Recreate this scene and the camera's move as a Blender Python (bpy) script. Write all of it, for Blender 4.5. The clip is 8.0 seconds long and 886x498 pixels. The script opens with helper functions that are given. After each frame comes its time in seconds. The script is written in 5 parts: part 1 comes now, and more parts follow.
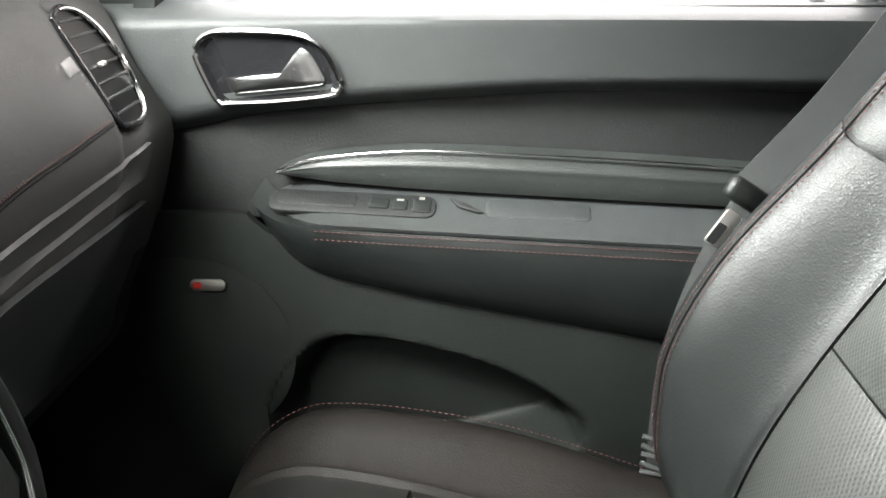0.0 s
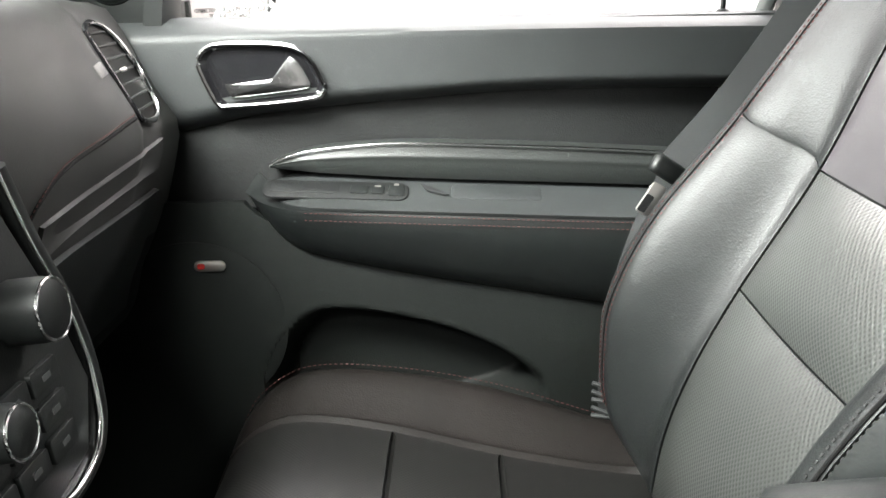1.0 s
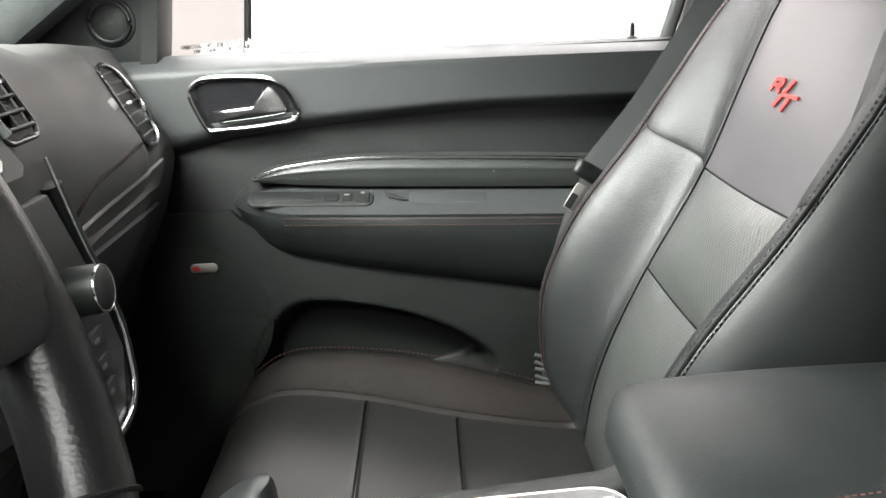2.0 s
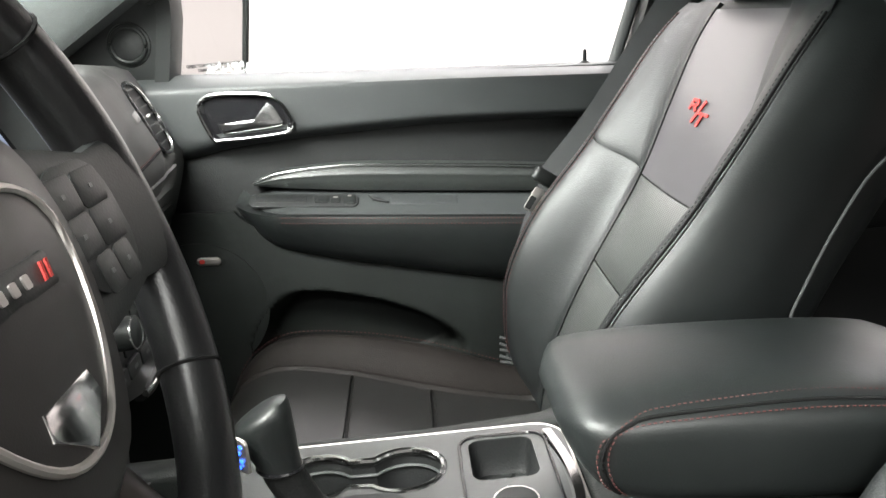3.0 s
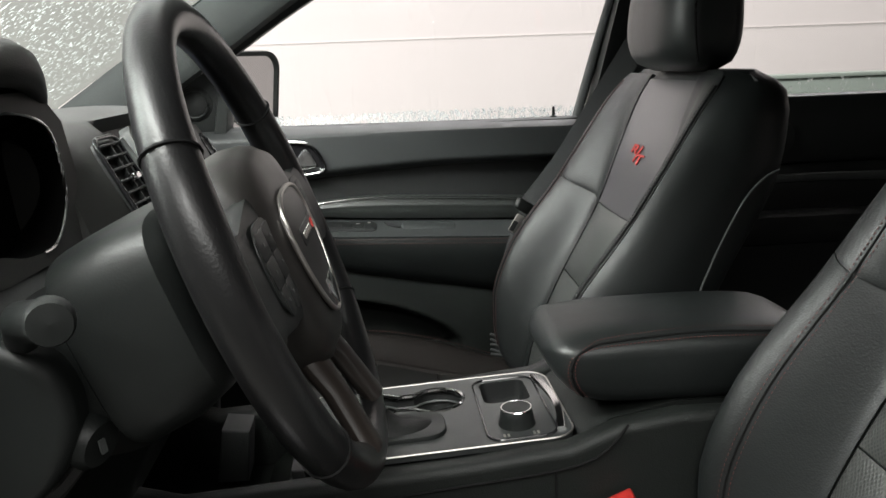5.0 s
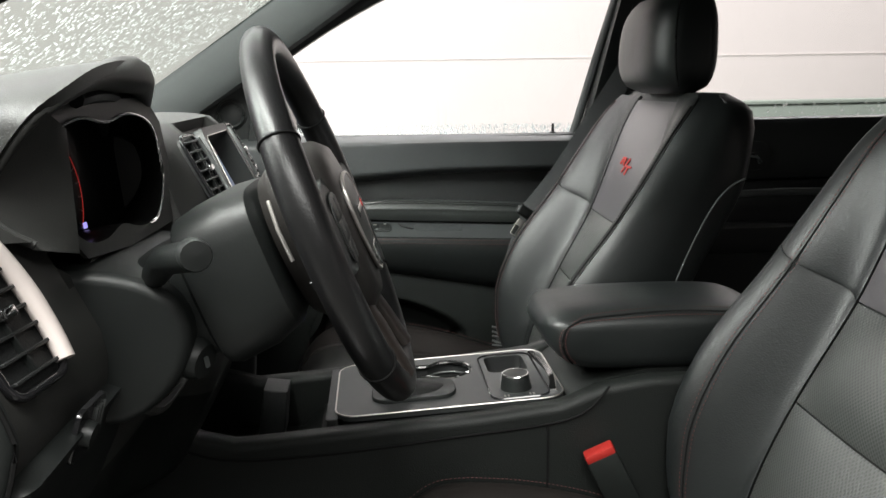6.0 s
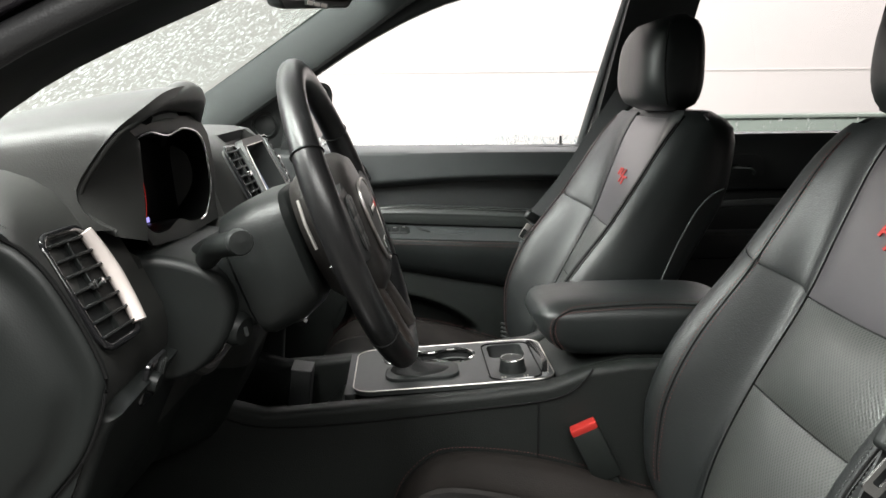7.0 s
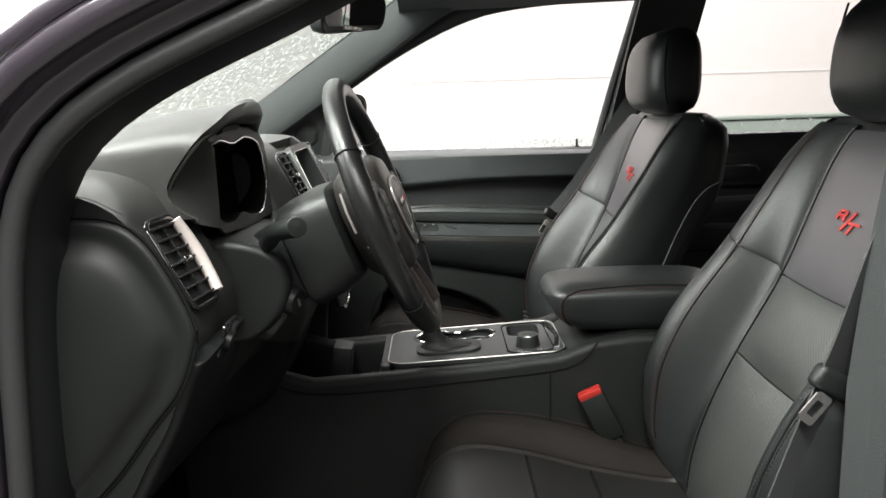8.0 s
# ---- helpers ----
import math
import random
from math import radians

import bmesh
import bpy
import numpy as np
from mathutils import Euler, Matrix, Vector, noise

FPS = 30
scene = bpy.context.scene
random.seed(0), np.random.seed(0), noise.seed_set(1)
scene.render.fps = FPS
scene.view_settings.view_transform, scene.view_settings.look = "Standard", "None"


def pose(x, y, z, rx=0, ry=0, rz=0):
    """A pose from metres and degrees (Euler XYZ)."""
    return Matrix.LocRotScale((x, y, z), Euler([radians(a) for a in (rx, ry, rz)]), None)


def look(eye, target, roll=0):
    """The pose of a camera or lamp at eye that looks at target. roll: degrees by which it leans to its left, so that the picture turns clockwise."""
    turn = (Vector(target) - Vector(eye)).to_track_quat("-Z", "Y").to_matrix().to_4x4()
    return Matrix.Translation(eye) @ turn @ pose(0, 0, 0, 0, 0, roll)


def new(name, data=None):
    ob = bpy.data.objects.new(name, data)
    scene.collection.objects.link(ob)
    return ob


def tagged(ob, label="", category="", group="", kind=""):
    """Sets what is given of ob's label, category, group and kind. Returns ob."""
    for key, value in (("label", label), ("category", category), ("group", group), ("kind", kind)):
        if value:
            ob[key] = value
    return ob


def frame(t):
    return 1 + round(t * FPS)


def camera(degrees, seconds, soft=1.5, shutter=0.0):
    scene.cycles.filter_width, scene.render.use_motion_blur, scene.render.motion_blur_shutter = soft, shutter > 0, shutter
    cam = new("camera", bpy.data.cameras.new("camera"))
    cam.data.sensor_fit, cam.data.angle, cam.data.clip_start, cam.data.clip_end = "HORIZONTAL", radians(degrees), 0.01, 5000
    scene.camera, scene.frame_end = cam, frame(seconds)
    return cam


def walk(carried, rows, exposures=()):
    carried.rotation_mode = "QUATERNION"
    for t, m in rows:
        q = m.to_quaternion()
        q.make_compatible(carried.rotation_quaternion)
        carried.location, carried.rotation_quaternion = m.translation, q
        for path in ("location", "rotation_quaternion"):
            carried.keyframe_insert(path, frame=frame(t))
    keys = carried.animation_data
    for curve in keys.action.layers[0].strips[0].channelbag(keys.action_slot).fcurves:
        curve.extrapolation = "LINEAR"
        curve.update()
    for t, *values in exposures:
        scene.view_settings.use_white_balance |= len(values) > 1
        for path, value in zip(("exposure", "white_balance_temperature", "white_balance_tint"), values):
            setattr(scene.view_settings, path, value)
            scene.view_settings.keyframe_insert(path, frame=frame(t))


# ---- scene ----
cam = camera(58.0, 8.0)
PATH = [
    (0, (0.02, -0.124, 1.43), (-0.094, 1.743, 0.721), -0.5),
    (0.5, (0.01, -0.192, 1.412), (-0.062, 1.687, 0.731), -0.5),
    (1, (0.023, -0.275, 1.411), (-0.014, 1.624, 0.785), -1.3),
    (1.5, (0.037, -0.36, 1.422), (0.038, 1.546, 0.816), -2.4),
    (3, (0.046, -0.616, 1.462), (0.126, 1.301, 0.897), -2.2),
    (3.5, (0.041, -0.695, 1.462), (0.148, 1.227, 0.918), -2.3),
    (4, (0.036, -0.789, 1.475), (0.164, 1.14, 0.967), -2.2),
    (4.5, (0.017, -0.859, 1.491), (0.164, 1.076, 1.008), -2.2),
    (5, (-0.035, -0.954, 1.496), (0.125, 0.988, 1.042), -2.2),
    (6.5, (-0.073, -1.218, 1.495), (0.078, 0.737, 1.101), -0.3),
    (7, (-0.051, -1.298, 1.511), (0.045, 0.662, 1.124), -0.6),
    (7.5, (-0.042, -1.399, 1.522), (-0.006, 0.564, 1.141), -1.0),
    (8, (-0.037, -1.485, 1.517), (-0.028, 0.481, 1.147), -1.8),
]
walk(cam, [(t, look(eye, target, roll)) for t, eye, target, roll in PATH],
     exposures=[(0.0, 1.2), (1.0, 1.1), (1.5, 0.98), (3.5, 0.72), (4.2, 0.12), (5.0, -0.55), (6.5, -0.10), (7.5, -0.03), (8.0, -0.06)])

# ---- light ----
world = bpy.data.worlds.new("world")
scene.world = world
world.use_nodes = True
world.node_tree.nodes["Background"].inputs[0].default_value = (0.9, 0.95, 1.0, 1)
world.node_tree.nodes["Background"].inputs[1].default_value = 0.15


def area(name, eye, target, sx, sy, power, color=(1.0, 0.97, 0.93)):
    data = bpy.data.lights.new(name, "AREA")
    data.shape, data.size, data.size_y, data.energy, data.color = "RECTANGLE", sx, sy, power, color
    ob = new(name, data)
    ob.matrix_world = look(eye, target)
    return ob


area("ceiling_light_passenger_side", (-0.2, 1.95, 3.05), (-0.1, 0.9, 1.0), 7.0, 0.3, 155, (1.0, 0.95, 0.955))
area("ceiling_light_driver_side", (0.3, -2.7, 3.0), (0.1, -0.6, 0.8), 3.0, 0.3, 62, (1.0, 1.0, 0.965))
area("ceiling_light_left_front", (-0.7, -1.35, 3.1), (-0.2, -0.8, 1.0), 2.4, 0.4, 230, (1.0, 1.0, 0.965))
area("ceiling_light_front", (-3.3, -0.35, 3.0), (-2.9, -0.35, 0), 0.9, 2.6, 480, (0.99, 1.0, 0.97))


# ---- materials ----
def mat(name, color, rough=0.5, metal=0.0, grain=0.0, scale=200.0, var=0.15, vscale=6.0, bump=0.0, spec=0.5, coat=0.0, rvar=0.1, distance=0.0015, tint=None, holes=""):
    """A surface with two scales of variation: broad wear in colour and gloss, fine grain in relief."""
    m = bpy.data.materials.new(name)
    m.use_nodes = True
    nt = m.node_tree
    b = nt.nodes["Principled BSDF"]
    b.inputs["Metallic"].default_value = metal
    b.inputs["Specular IOR Level"].default_value = spec
    b.inputs["Coat Weight"].default_value = coat
    tc = nt.nodes.new("ShaderNodeTexCoord")
    n1 = nt.nodes.new("ShaderNodeTexNoise")
    n1.inputs["Scale"].default_value, n1.inputs["Detail"].default_value = vscale, 5
    nt.links.new(tc.outputs["Object"], n1.inputs["Vector"])
    ramp = nt.nodes.new("ShaderNodeMix")
    ramp.data_type = "RGBA"
    lo = [c * (1 - var) for c in color]
    hi = [c * (1 + var) for c in (tint or color)]
    ramp.inputs[6].default_value = (*lo, 1)
    ramp.inputs[7].default_value = (*hi, 1)
    nt.links.new(n1.outputs["Fac"], ramp.inputs[0])
    nt.links.new(ramp.outputs[2], b.inputs["Base Color"])
    mr = nt.nodes.new("ShaderNodeMapRange")
    mr.inputs[3].default_value, mr.inputs[4].default_value = max(0.02, rough - rvar), min(1, rough + rvar)
    nt.links.new(n1.outputs["Fac"], mr.inputs[0])
    nt.links.new(mr.outputs[0], b.inputs["Roughness"])
    if grain:
        v = nt.nodes.new("ShaderNodeTexVoronoi")
        v.inputs["Scale"].default_value = scale
        nt.links.new(tc.outputs["Object"], v.inputs["Vector"])
        if holes:
            v.inputs["Randomness"].default_value = 0.0
            v.voronoi_dimensions = "2D"
            sx = nt.nodes.new("ShaderNodeSeparateXYZ")
            cx = nt.nodes.new("ShaderNodeCombineXYZ")
            nt.links.new(tc.outputs["Object"], sx.inputs[0])
            nt.links.new(sx.outputs["XYZ".index(holes[0].upper())], cx.inputs[0])
            nt.links.new(sx.outputs["XYZ".index(holes[1].upper())], cx.inputs[1])
            mp = nt.nodes.new("ShaderNodeMapping")
            mp.inputs["Rotation"].default_value[2] = radians(45)
            nt.links.new(cx.outputs[0], mp.inputs[0])
            nt.links.new(mp.outputs[0], v.inputs["Vector"])
            hole = nt.nodes.new("ShaderNodeMapRange")
            hole.inputs[1].default_value, hole.inputs[2].default_value, hole.inputs[3].default_value = 0.16, 0.34, 0.30
            dark = nt.nodes.new("ShaderNodeMix")
            dark.data_type, dark.blend_type = "RGBA", "MULTIPLY"
            dark.inputs[0].default_value = 1.0
            nt.links.new(v.outputs["Distance"], hole.inputs[0])
            nt.links.new(ramp.outputs[2], dark.inputs[6])
            nt.links.new(hole.outputs[0], dark.inputs[7])
            nt.links.new(dark.outputs[2], b.inputs["Base Color"])
        bp = nt.nodes.new("ShaderNodeBump")
        bp.inputs["Strength"].default_value, bp.inputs["Distance"].default_value = grain, distance
        nt.links.new(v.outputs["Distance"], bp.inputs["Height"])
        last = bp
        if bump:
            n2 = nt.nodes.new("ShaderNodeTexNoise")
            n2.inputs["Scale"].default_value, n2.inputs["Detail"].default_value = 14, 3
            nt.links.new(tc.outputs["Object"], n2.inputs["Vector"])
            b2 = nt.nodes.new("ShaderNodeBump")
            b2.inputs["Strength"].default_value, b2.inputs["Distance"].default_value = bump, 0.01
            nt.links.new(n2.outputs["Fac"], b2.inputs["Height"])
            nt.links.new(b2.outputs[0], bp.inputs["Normal"])
        nt.links.new(last.outputs[0], b.inputs["Normal"])
    return m


def glow(name, color, strength):
    m = bpy.data.materials.new(name)
    m.use_nodes = True
    b = m.node_tree.nodes["Principled BSDF"]
    b.inputs["Base Color"].default_value = (0.01, 0.01, 0.012, 1)
    b.inputs["Emission Color"].default_value = (*color, 1)
    b.inputs["Emission Strength"].default_value = strength
    return m


BOLSTER = mat("bolster_leather", (0.0110, 0.0127, 0.0125), 0.44, spec=0.41, grain=0.14, scale=480, bump=0.10, rvar=0.06)
LEATHER = mat("black_leather", (0.0096, 0.0116, 0.0113), 0.41, spec=0.48, grain=0.05, scale=520, bump=0.08, rvar=0.07)
# upper insert: black leather, window sheen put into a paler, pinkish base
INSERT = mat("insert_leather_sheen", (0.056, 0.053, 0.056), 0.38, spec=0.9, grain=0.02, scale=480, bump=0.012, rvar=0.03)
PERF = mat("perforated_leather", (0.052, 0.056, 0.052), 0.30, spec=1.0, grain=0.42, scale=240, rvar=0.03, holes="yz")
# same perforated leather for the cushion, its shade put into a darker base
PERF_SHADED = mat("shaded_perforated_leather", (0.0120, 0.0118, 0.0110), 0.54, grain=0.12, scale=300, rvar=0.06, spec=0.34, holes="xy")
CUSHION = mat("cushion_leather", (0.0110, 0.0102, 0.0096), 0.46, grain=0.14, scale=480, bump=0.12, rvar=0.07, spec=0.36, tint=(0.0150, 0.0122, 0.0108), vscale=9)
CONSOLE = mat("console_plastic", (0.0062, 0.0075, 0.0067), 0.55, grain=0.2, scale=600, spec=0.27, rvar=0.05)
DASH = mat("soft_dash_plastic", (0.0262, 0.0266, 0.0250), 0.54, spec=0.42, grain=0.10, scale=700, rvar=0.06)
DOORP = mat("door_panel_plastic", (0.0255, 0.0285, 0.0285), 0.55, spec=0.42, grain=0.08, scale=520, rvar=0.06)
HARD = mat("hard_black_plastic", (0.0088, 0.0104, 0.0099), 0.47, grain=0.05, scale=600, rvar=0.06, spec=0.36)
# low parts and map pocket: black plastic with their shade in the base colour
LOWER = mat("shaded_lower_plastic", (0.0078, 0.0096, 0.0086), 0.60, grain=0.15, scale=560, rvar=0.05, spec=0.24)
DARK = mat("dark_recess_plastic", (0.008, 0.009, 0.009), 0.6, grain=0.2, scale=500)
SATIN = mat("satin_grey_plastic", (0.06, 0.064, 0.063), 0.35, grain=0.12, scale=900)
GLOSS = mat("gloss_black_plastic", (0.01, 0.01, 0.011), 0.12, coat=0.5, rvar=0.04)
CHROME = mat("chrome", (0.72, 0.72, 0.72), 0.14, metal=1.0, rvar=0.04, var=0.05)
SILVER = mat("brushed_silver", (0.62, 0.59, 0.56), 0.42, metal=1.0, rvar=0.05, grain=0.05, scale=900)
REDT = mat("red_thread", (0.066, 0.018, 0.016), 0.8)
BOOT = mat("boot_leather", (0.0058, 0.0060, 0.0058), 0.6, spec=0.22, grain=0.2, scale=420, rvar=0.05)
TABM = mat("grey_vent_tab", (0.15, 0.145, 0.14), 0.4)
BARM = mat("satin_silver_paint", (0.62, 0.55, 0.52), 0.5, metal=0.0, rvar=0.04, var=0.05)
STEEL = mat("polished_steel", (0.84, 0.84, 0.84), 0.20, metal=1.0, rvar=0.04, var=0.04)
GREYT = mat("grey_thread", (0.018, 0.019, 0.019), 0.8)
DARKT = mat("dark_thread", (0.006, 0.006, 0.006), 0.85, spec=0.15)
AIRBAG = mat("airbag_cover_plastic", (0.0175, 0.0160, 0.0148), 0.43, grain=0.04, scale=1400, rvar=0.05)
RED = mat("red_plastic", (0.30, 0.017, 0.013), 0.38)
REDEMB = mat("red_embroidery", (0.40, 0.030, 0.024), 0.75, grain=0.4, scale=900)
WEB = mat("belt_webbing", (0.030, 0.032, 0.032), 0.66, grain=0.3, scale=1500, spec=0.35, distance=0.0008)
CARPET = mat("carpet", (0.012, 0.0145, 0.012), 0.95, grain=0.8, scale=300)
RUBBER = mat("door_seal_rubber", (0.030, 0.030, 0.031), 0.42, grain=0.15, scale=500)
PAINT = mat("dark_car_paint", (0.027, 0.022, 0.029), 0.25, coat=1.0, rvar=0.04)
LINER = mat("headliner_fabric", (0.022, 0.0255, 0.0248), 0.9, grain=0.4, scale=900)
WALL = mat("white_wall_paint", (0.70, 0.640, 0.632), 0.8, var=0.02, vscale=0.8)
GREENW = mat("grey_green_wall_paint", (0.26, 0.295, 0.265), 0.8, var=0.06, vscale=1.2)
TRIM = mat("patterned_trim", (0.021, 0.024, 0.0225), 0.46, grain=0.12, scale=420)
# unseen west wall, and the floor: kept dark to cut bounce into the cabin
GREYW = mat("bounce_cut_grey", (0.14, 0.14, 0.137), 0.8, var=0.05, vscale=1.0)
CONC = mat("concrete_floor", (0.10, 0.098, 0.092), 0.7, grain=0.3, scale=60, vscale=2)
SCREEN = glow("display_screen", (0.45, 0.52, 0.70), 0.4)
FACE = mat("gauge_face", (0.004, 0.004, 0.004), 0.3, spec=0.08)
PLATE = mat("console_plate", (0.026, 0.028, 0.0275), 0.38, grain=0.1, scale=900)
GAUGE_RED = glow("gauge_red_light", (1.0, 0.05, 0.04), 0.28)
GAUGE_BLUE = glow("indicator_light", (0.45, 0.4, 1.0), 1.2)
MIRROR = mat("mirror_silvering", (0.9, 0.9, 0.9), 0.02, metal=1.0, rvar=0.0, var=0.0)


def glass(name, tint=(0.96, 0.98, 0.97)):
    m = bpy.data.materials.new(name)
    m.use_nodes = True
    nt = m.node_tree
    b = nt.nodes["Principled BSDF"]
    b.inputs["Base Color"].default_value = (*tint, 1)
    b.inputs["Transmission Weight"].default_value = 1.0
    b.inputs["Roughness"].default_value = 0.0
    b.inputs["IOR"].default_value = 1.45
    return m


PANE = glass("window_glass")
SCREENG = glass("windshield_glass", (0.35, 0.39, 0.37))
SCREENG.node_tree.nodes["Principled BSDF"].inputs["IOR"].default_value = 1.01
DROP = mat("water_drop", (0.9, 0.93, 0.93), 0.10, rvar=0.05)
DROP.node_tree.nodes["Principled BSDF"].inputs["Transmission Weight"].default_value = 0.86
DROP.node_tree.nodes["Principled BSDF"].inputs["IOR"].default_value = 1.33


# clear drops' glints put in as translucent white, lit from above the glass
GLINT_DROP = bpy.data.materials.new("drop_glint_white")
GLINT_DROP.use_nodes = True
_nt = GLINT_DROP.node_tree
_nt.nodes.remove(_nt.nodes["Principled BSDF"])
_mix = _nt.nodes.new("ShaderNodeMixShader")
_tr = _nt.nodes.new("ShaderNodeBsdfTranslucent")
_gl = _nt.nodes.new("ShaderNodeBsdfRefraction")
_tr.inputs["Color"].default_value = (0.95, 0.96, 0.96, 1)
_gl.inputs["Color"].default_value = (0.75, 0.80, 0.78, 1)
_gl.inputs["Roughness"].default_value, _gl.inputs["IOR"].default_value = 0.15, 1.33
_mix.inputs[0].default_value = 0.95
_nt.links.new(_gl.outputs[0], _mix.inputs[1])
_nt.links.new(_tr.outputs[0], _mix.inputs[2])
_nt.links.new(_mix.outputs[0], _nt.nodes["Material Output"].inputs[0])


# ---- builders ----
def part(name, bm, material, parent=None, label="", smooth=40):
    me = bpy.data.meshes.new(name)
    bmesh.ops.recalc_face_normals(bm, faces=bm.faces)
    bm.to_mesh(me)
    bm.free()
    me.materials.append(material)
    if smooth:
        me.polygons.foreach_set("use_smooth", [True] * len(me.polygons))
        me.set_sharp_from_angle(angle=radians(smooth))
    ob = new(name, me)
    if parent:
        ob.parent = parent
        ob.matrix_parent_inverse = parent.matrix_world.inverted()
    if label:
        ob["label"] = label
    return ob


def thing(name, label, category, at=(0, 0, 0), group="", kind=""):
    ob = new(name)
    ob.location = at
    ob.empty_display_size = 0.05
    ob.matrix_world = Matrix.Translation(at)
    return tagged(ob, label, category, group, kind)


def curve(pts, n):
    """Catmull-Rom through points of any dimension, n samples evenly by length."""
    p = np.array(pts, float)
    p = np.vstack([2 * p[0] - p[1], p, 2 * p[-1] - p[-2]])
    out = []
    for i in range(1, len(p) - 2):
        for u in np.linspace(0, 1, 12, endpoint=False):
            a, b, c, d = p[i - 1], p[i], p[i + 1], p[i + 2]
            out.append(0.5 * (2 * b + (c - a) * u + (2 * a - 5 * b + 4 * c - d) * u * u + (3 * b - a - 3 * c + d) * u ** 3))
    out = np.array(out + [p[-2]])
    s = np.concatenate([[0], np.cumsum(np.linalg.norm(np.diff(out, axis=0), axis=1))])
    t = np.linspace(0, s[-1], n)
    return np.array([[np.interp(v, s, out[:, k]) for k in range(out.shape[1])] for v in t])


def line_at(pts):
    """A smooth function of one number through (a, b) pairs."""
    c = curve(sorted(pts), 60)
    return lambda v: float(np.interp(v, c[:, 0], c[:, 1]))


def loft(rings, bm=None, cap=True, closed=True):
    bm = bm or bmesh.new()
    rows = [[bm.verts.new(p) for p in r] for r in rings]
    k = len(rows[0])
    for a, b in zip(rows, rows[1:]):
        for i in range(k if closed else k - 1):
            j = (i + 1) % k
            try:
                bm.faces.new((a[i], a[j], b[j], b[i]))
            except ValueError:
                pass
    if cap and closed:
        bm.faces.new(rows[0][::-1])
        bm.faces.new(rows[-1])
    return bm


def prism(profile, y0, y1, bevel=0.004, bm=None, seg=3):
    """A side-view outline of (x, z) drawn out from y0 to y1, its end edges rounded."""
    own = bmesh.new()
    a = [own.verts.new((x, y0, z)) for x, z in profile]
    b = [own.verts.new((x, y1, z)) for x, z in profile]
    n = len(a)
    own.faces.new(a)
    own.faces.new(b[::-1])
    for i in range(n):
        own.faces.new((a[i], b[i], b[(i + 1) % n], a[(i + 1) % n]))
    bmesh.ops.recalc_face_normals(own, faces=own.faces)
    if bevel:
        ends = [e for e in own.edges if abs(e.verts[0].co.y - e.verts[1].co.y) < 1e-6]
        bmesh.ops.bevel(own, geom=ends, offset=bevel, segments=seg, profile=0.5, affect="EDGES", clamp_overlap=True)
    return own


def box(x0, x1, y0, y1, z0, z1, bevel=0.004, seg=2):
    bm = bmesh.new()
    bmesh.ops.create_cube(bm, size=1)
    for v in bm.verts:
        v.co = Vector(((x0 + x1) / 2 + v.co.x * (x1 - x0), (y0 + y1) / 2 + v.co.y * (y1 - y0), (z0 + z1) / 2 + v.co.z * (z1 - z0)))
    if bevel:
        bmesh.ops.bevel(bm, geom=list(bm.edges), offset=bevel, segments=seg, profile=0.5, affect="EDGES", clamp_overlap=True)
    return bm


def moved(bm, m):
    bmesh.ops.transform(bm, matrix=m, verts=bm.verts)
    return bm


def tube(pts, r, n=8, closed=False, flat=1.0, up=(0, 0, 1), cap=True, bm=None):
    """A round or flattened bar along points. flat: width across up divided by r."""
    p = [Vector(q) for q in pts]
    rings = []
    m = len(p)
    for i in range(m):
        d = (p[(i + 1) % m] - p[i - 1]) if closed else (p[min(i + 1, m - 1)] - p[max(i - 1, 0)])
        d.normalize()
        side = d.cross(Vector(up))
        if side.length < 1e-4:
            side = d.cross(Vector((1, 0, 0)))
        side.normalize()
        w = side.cross(d)
        rr = r[i] if isinstance(r, (list, np.ndarray)) else r
        rings.append([p[i] + side * (math.cos(a) * rr * flat) + w * (math.sin(a) * rr) for a in [2 * math.pi * k / n for k in range(n)]])
    if closed:
        rings.append(rings[0])
        out = loft(rings, bm=bm, cap=False)
        bmesh.ops.remove_doubles(out, verts=out.verts, dist=1e-6)
        return out
    return loft(rings, bm=bm, cap=cap)


def lathe(profile, axis_from, axis_to, n=28):
    """A turned shape: profile of (radius, distance along the axis)."""
    a, b = Vector(axis_from), Vector(axis_to)
    q = (b - a).to_track_quat("Z", "Y").to_matrix().to_4x4()
    rings = [[(r * math.cos(2 * math.pi * k / n), r * math.sin(2 * math.pi * k / n), h) for k in range(n)] for r, h in profile]
    return moved(loft(rings), Matrix.Translation(a) @ q)


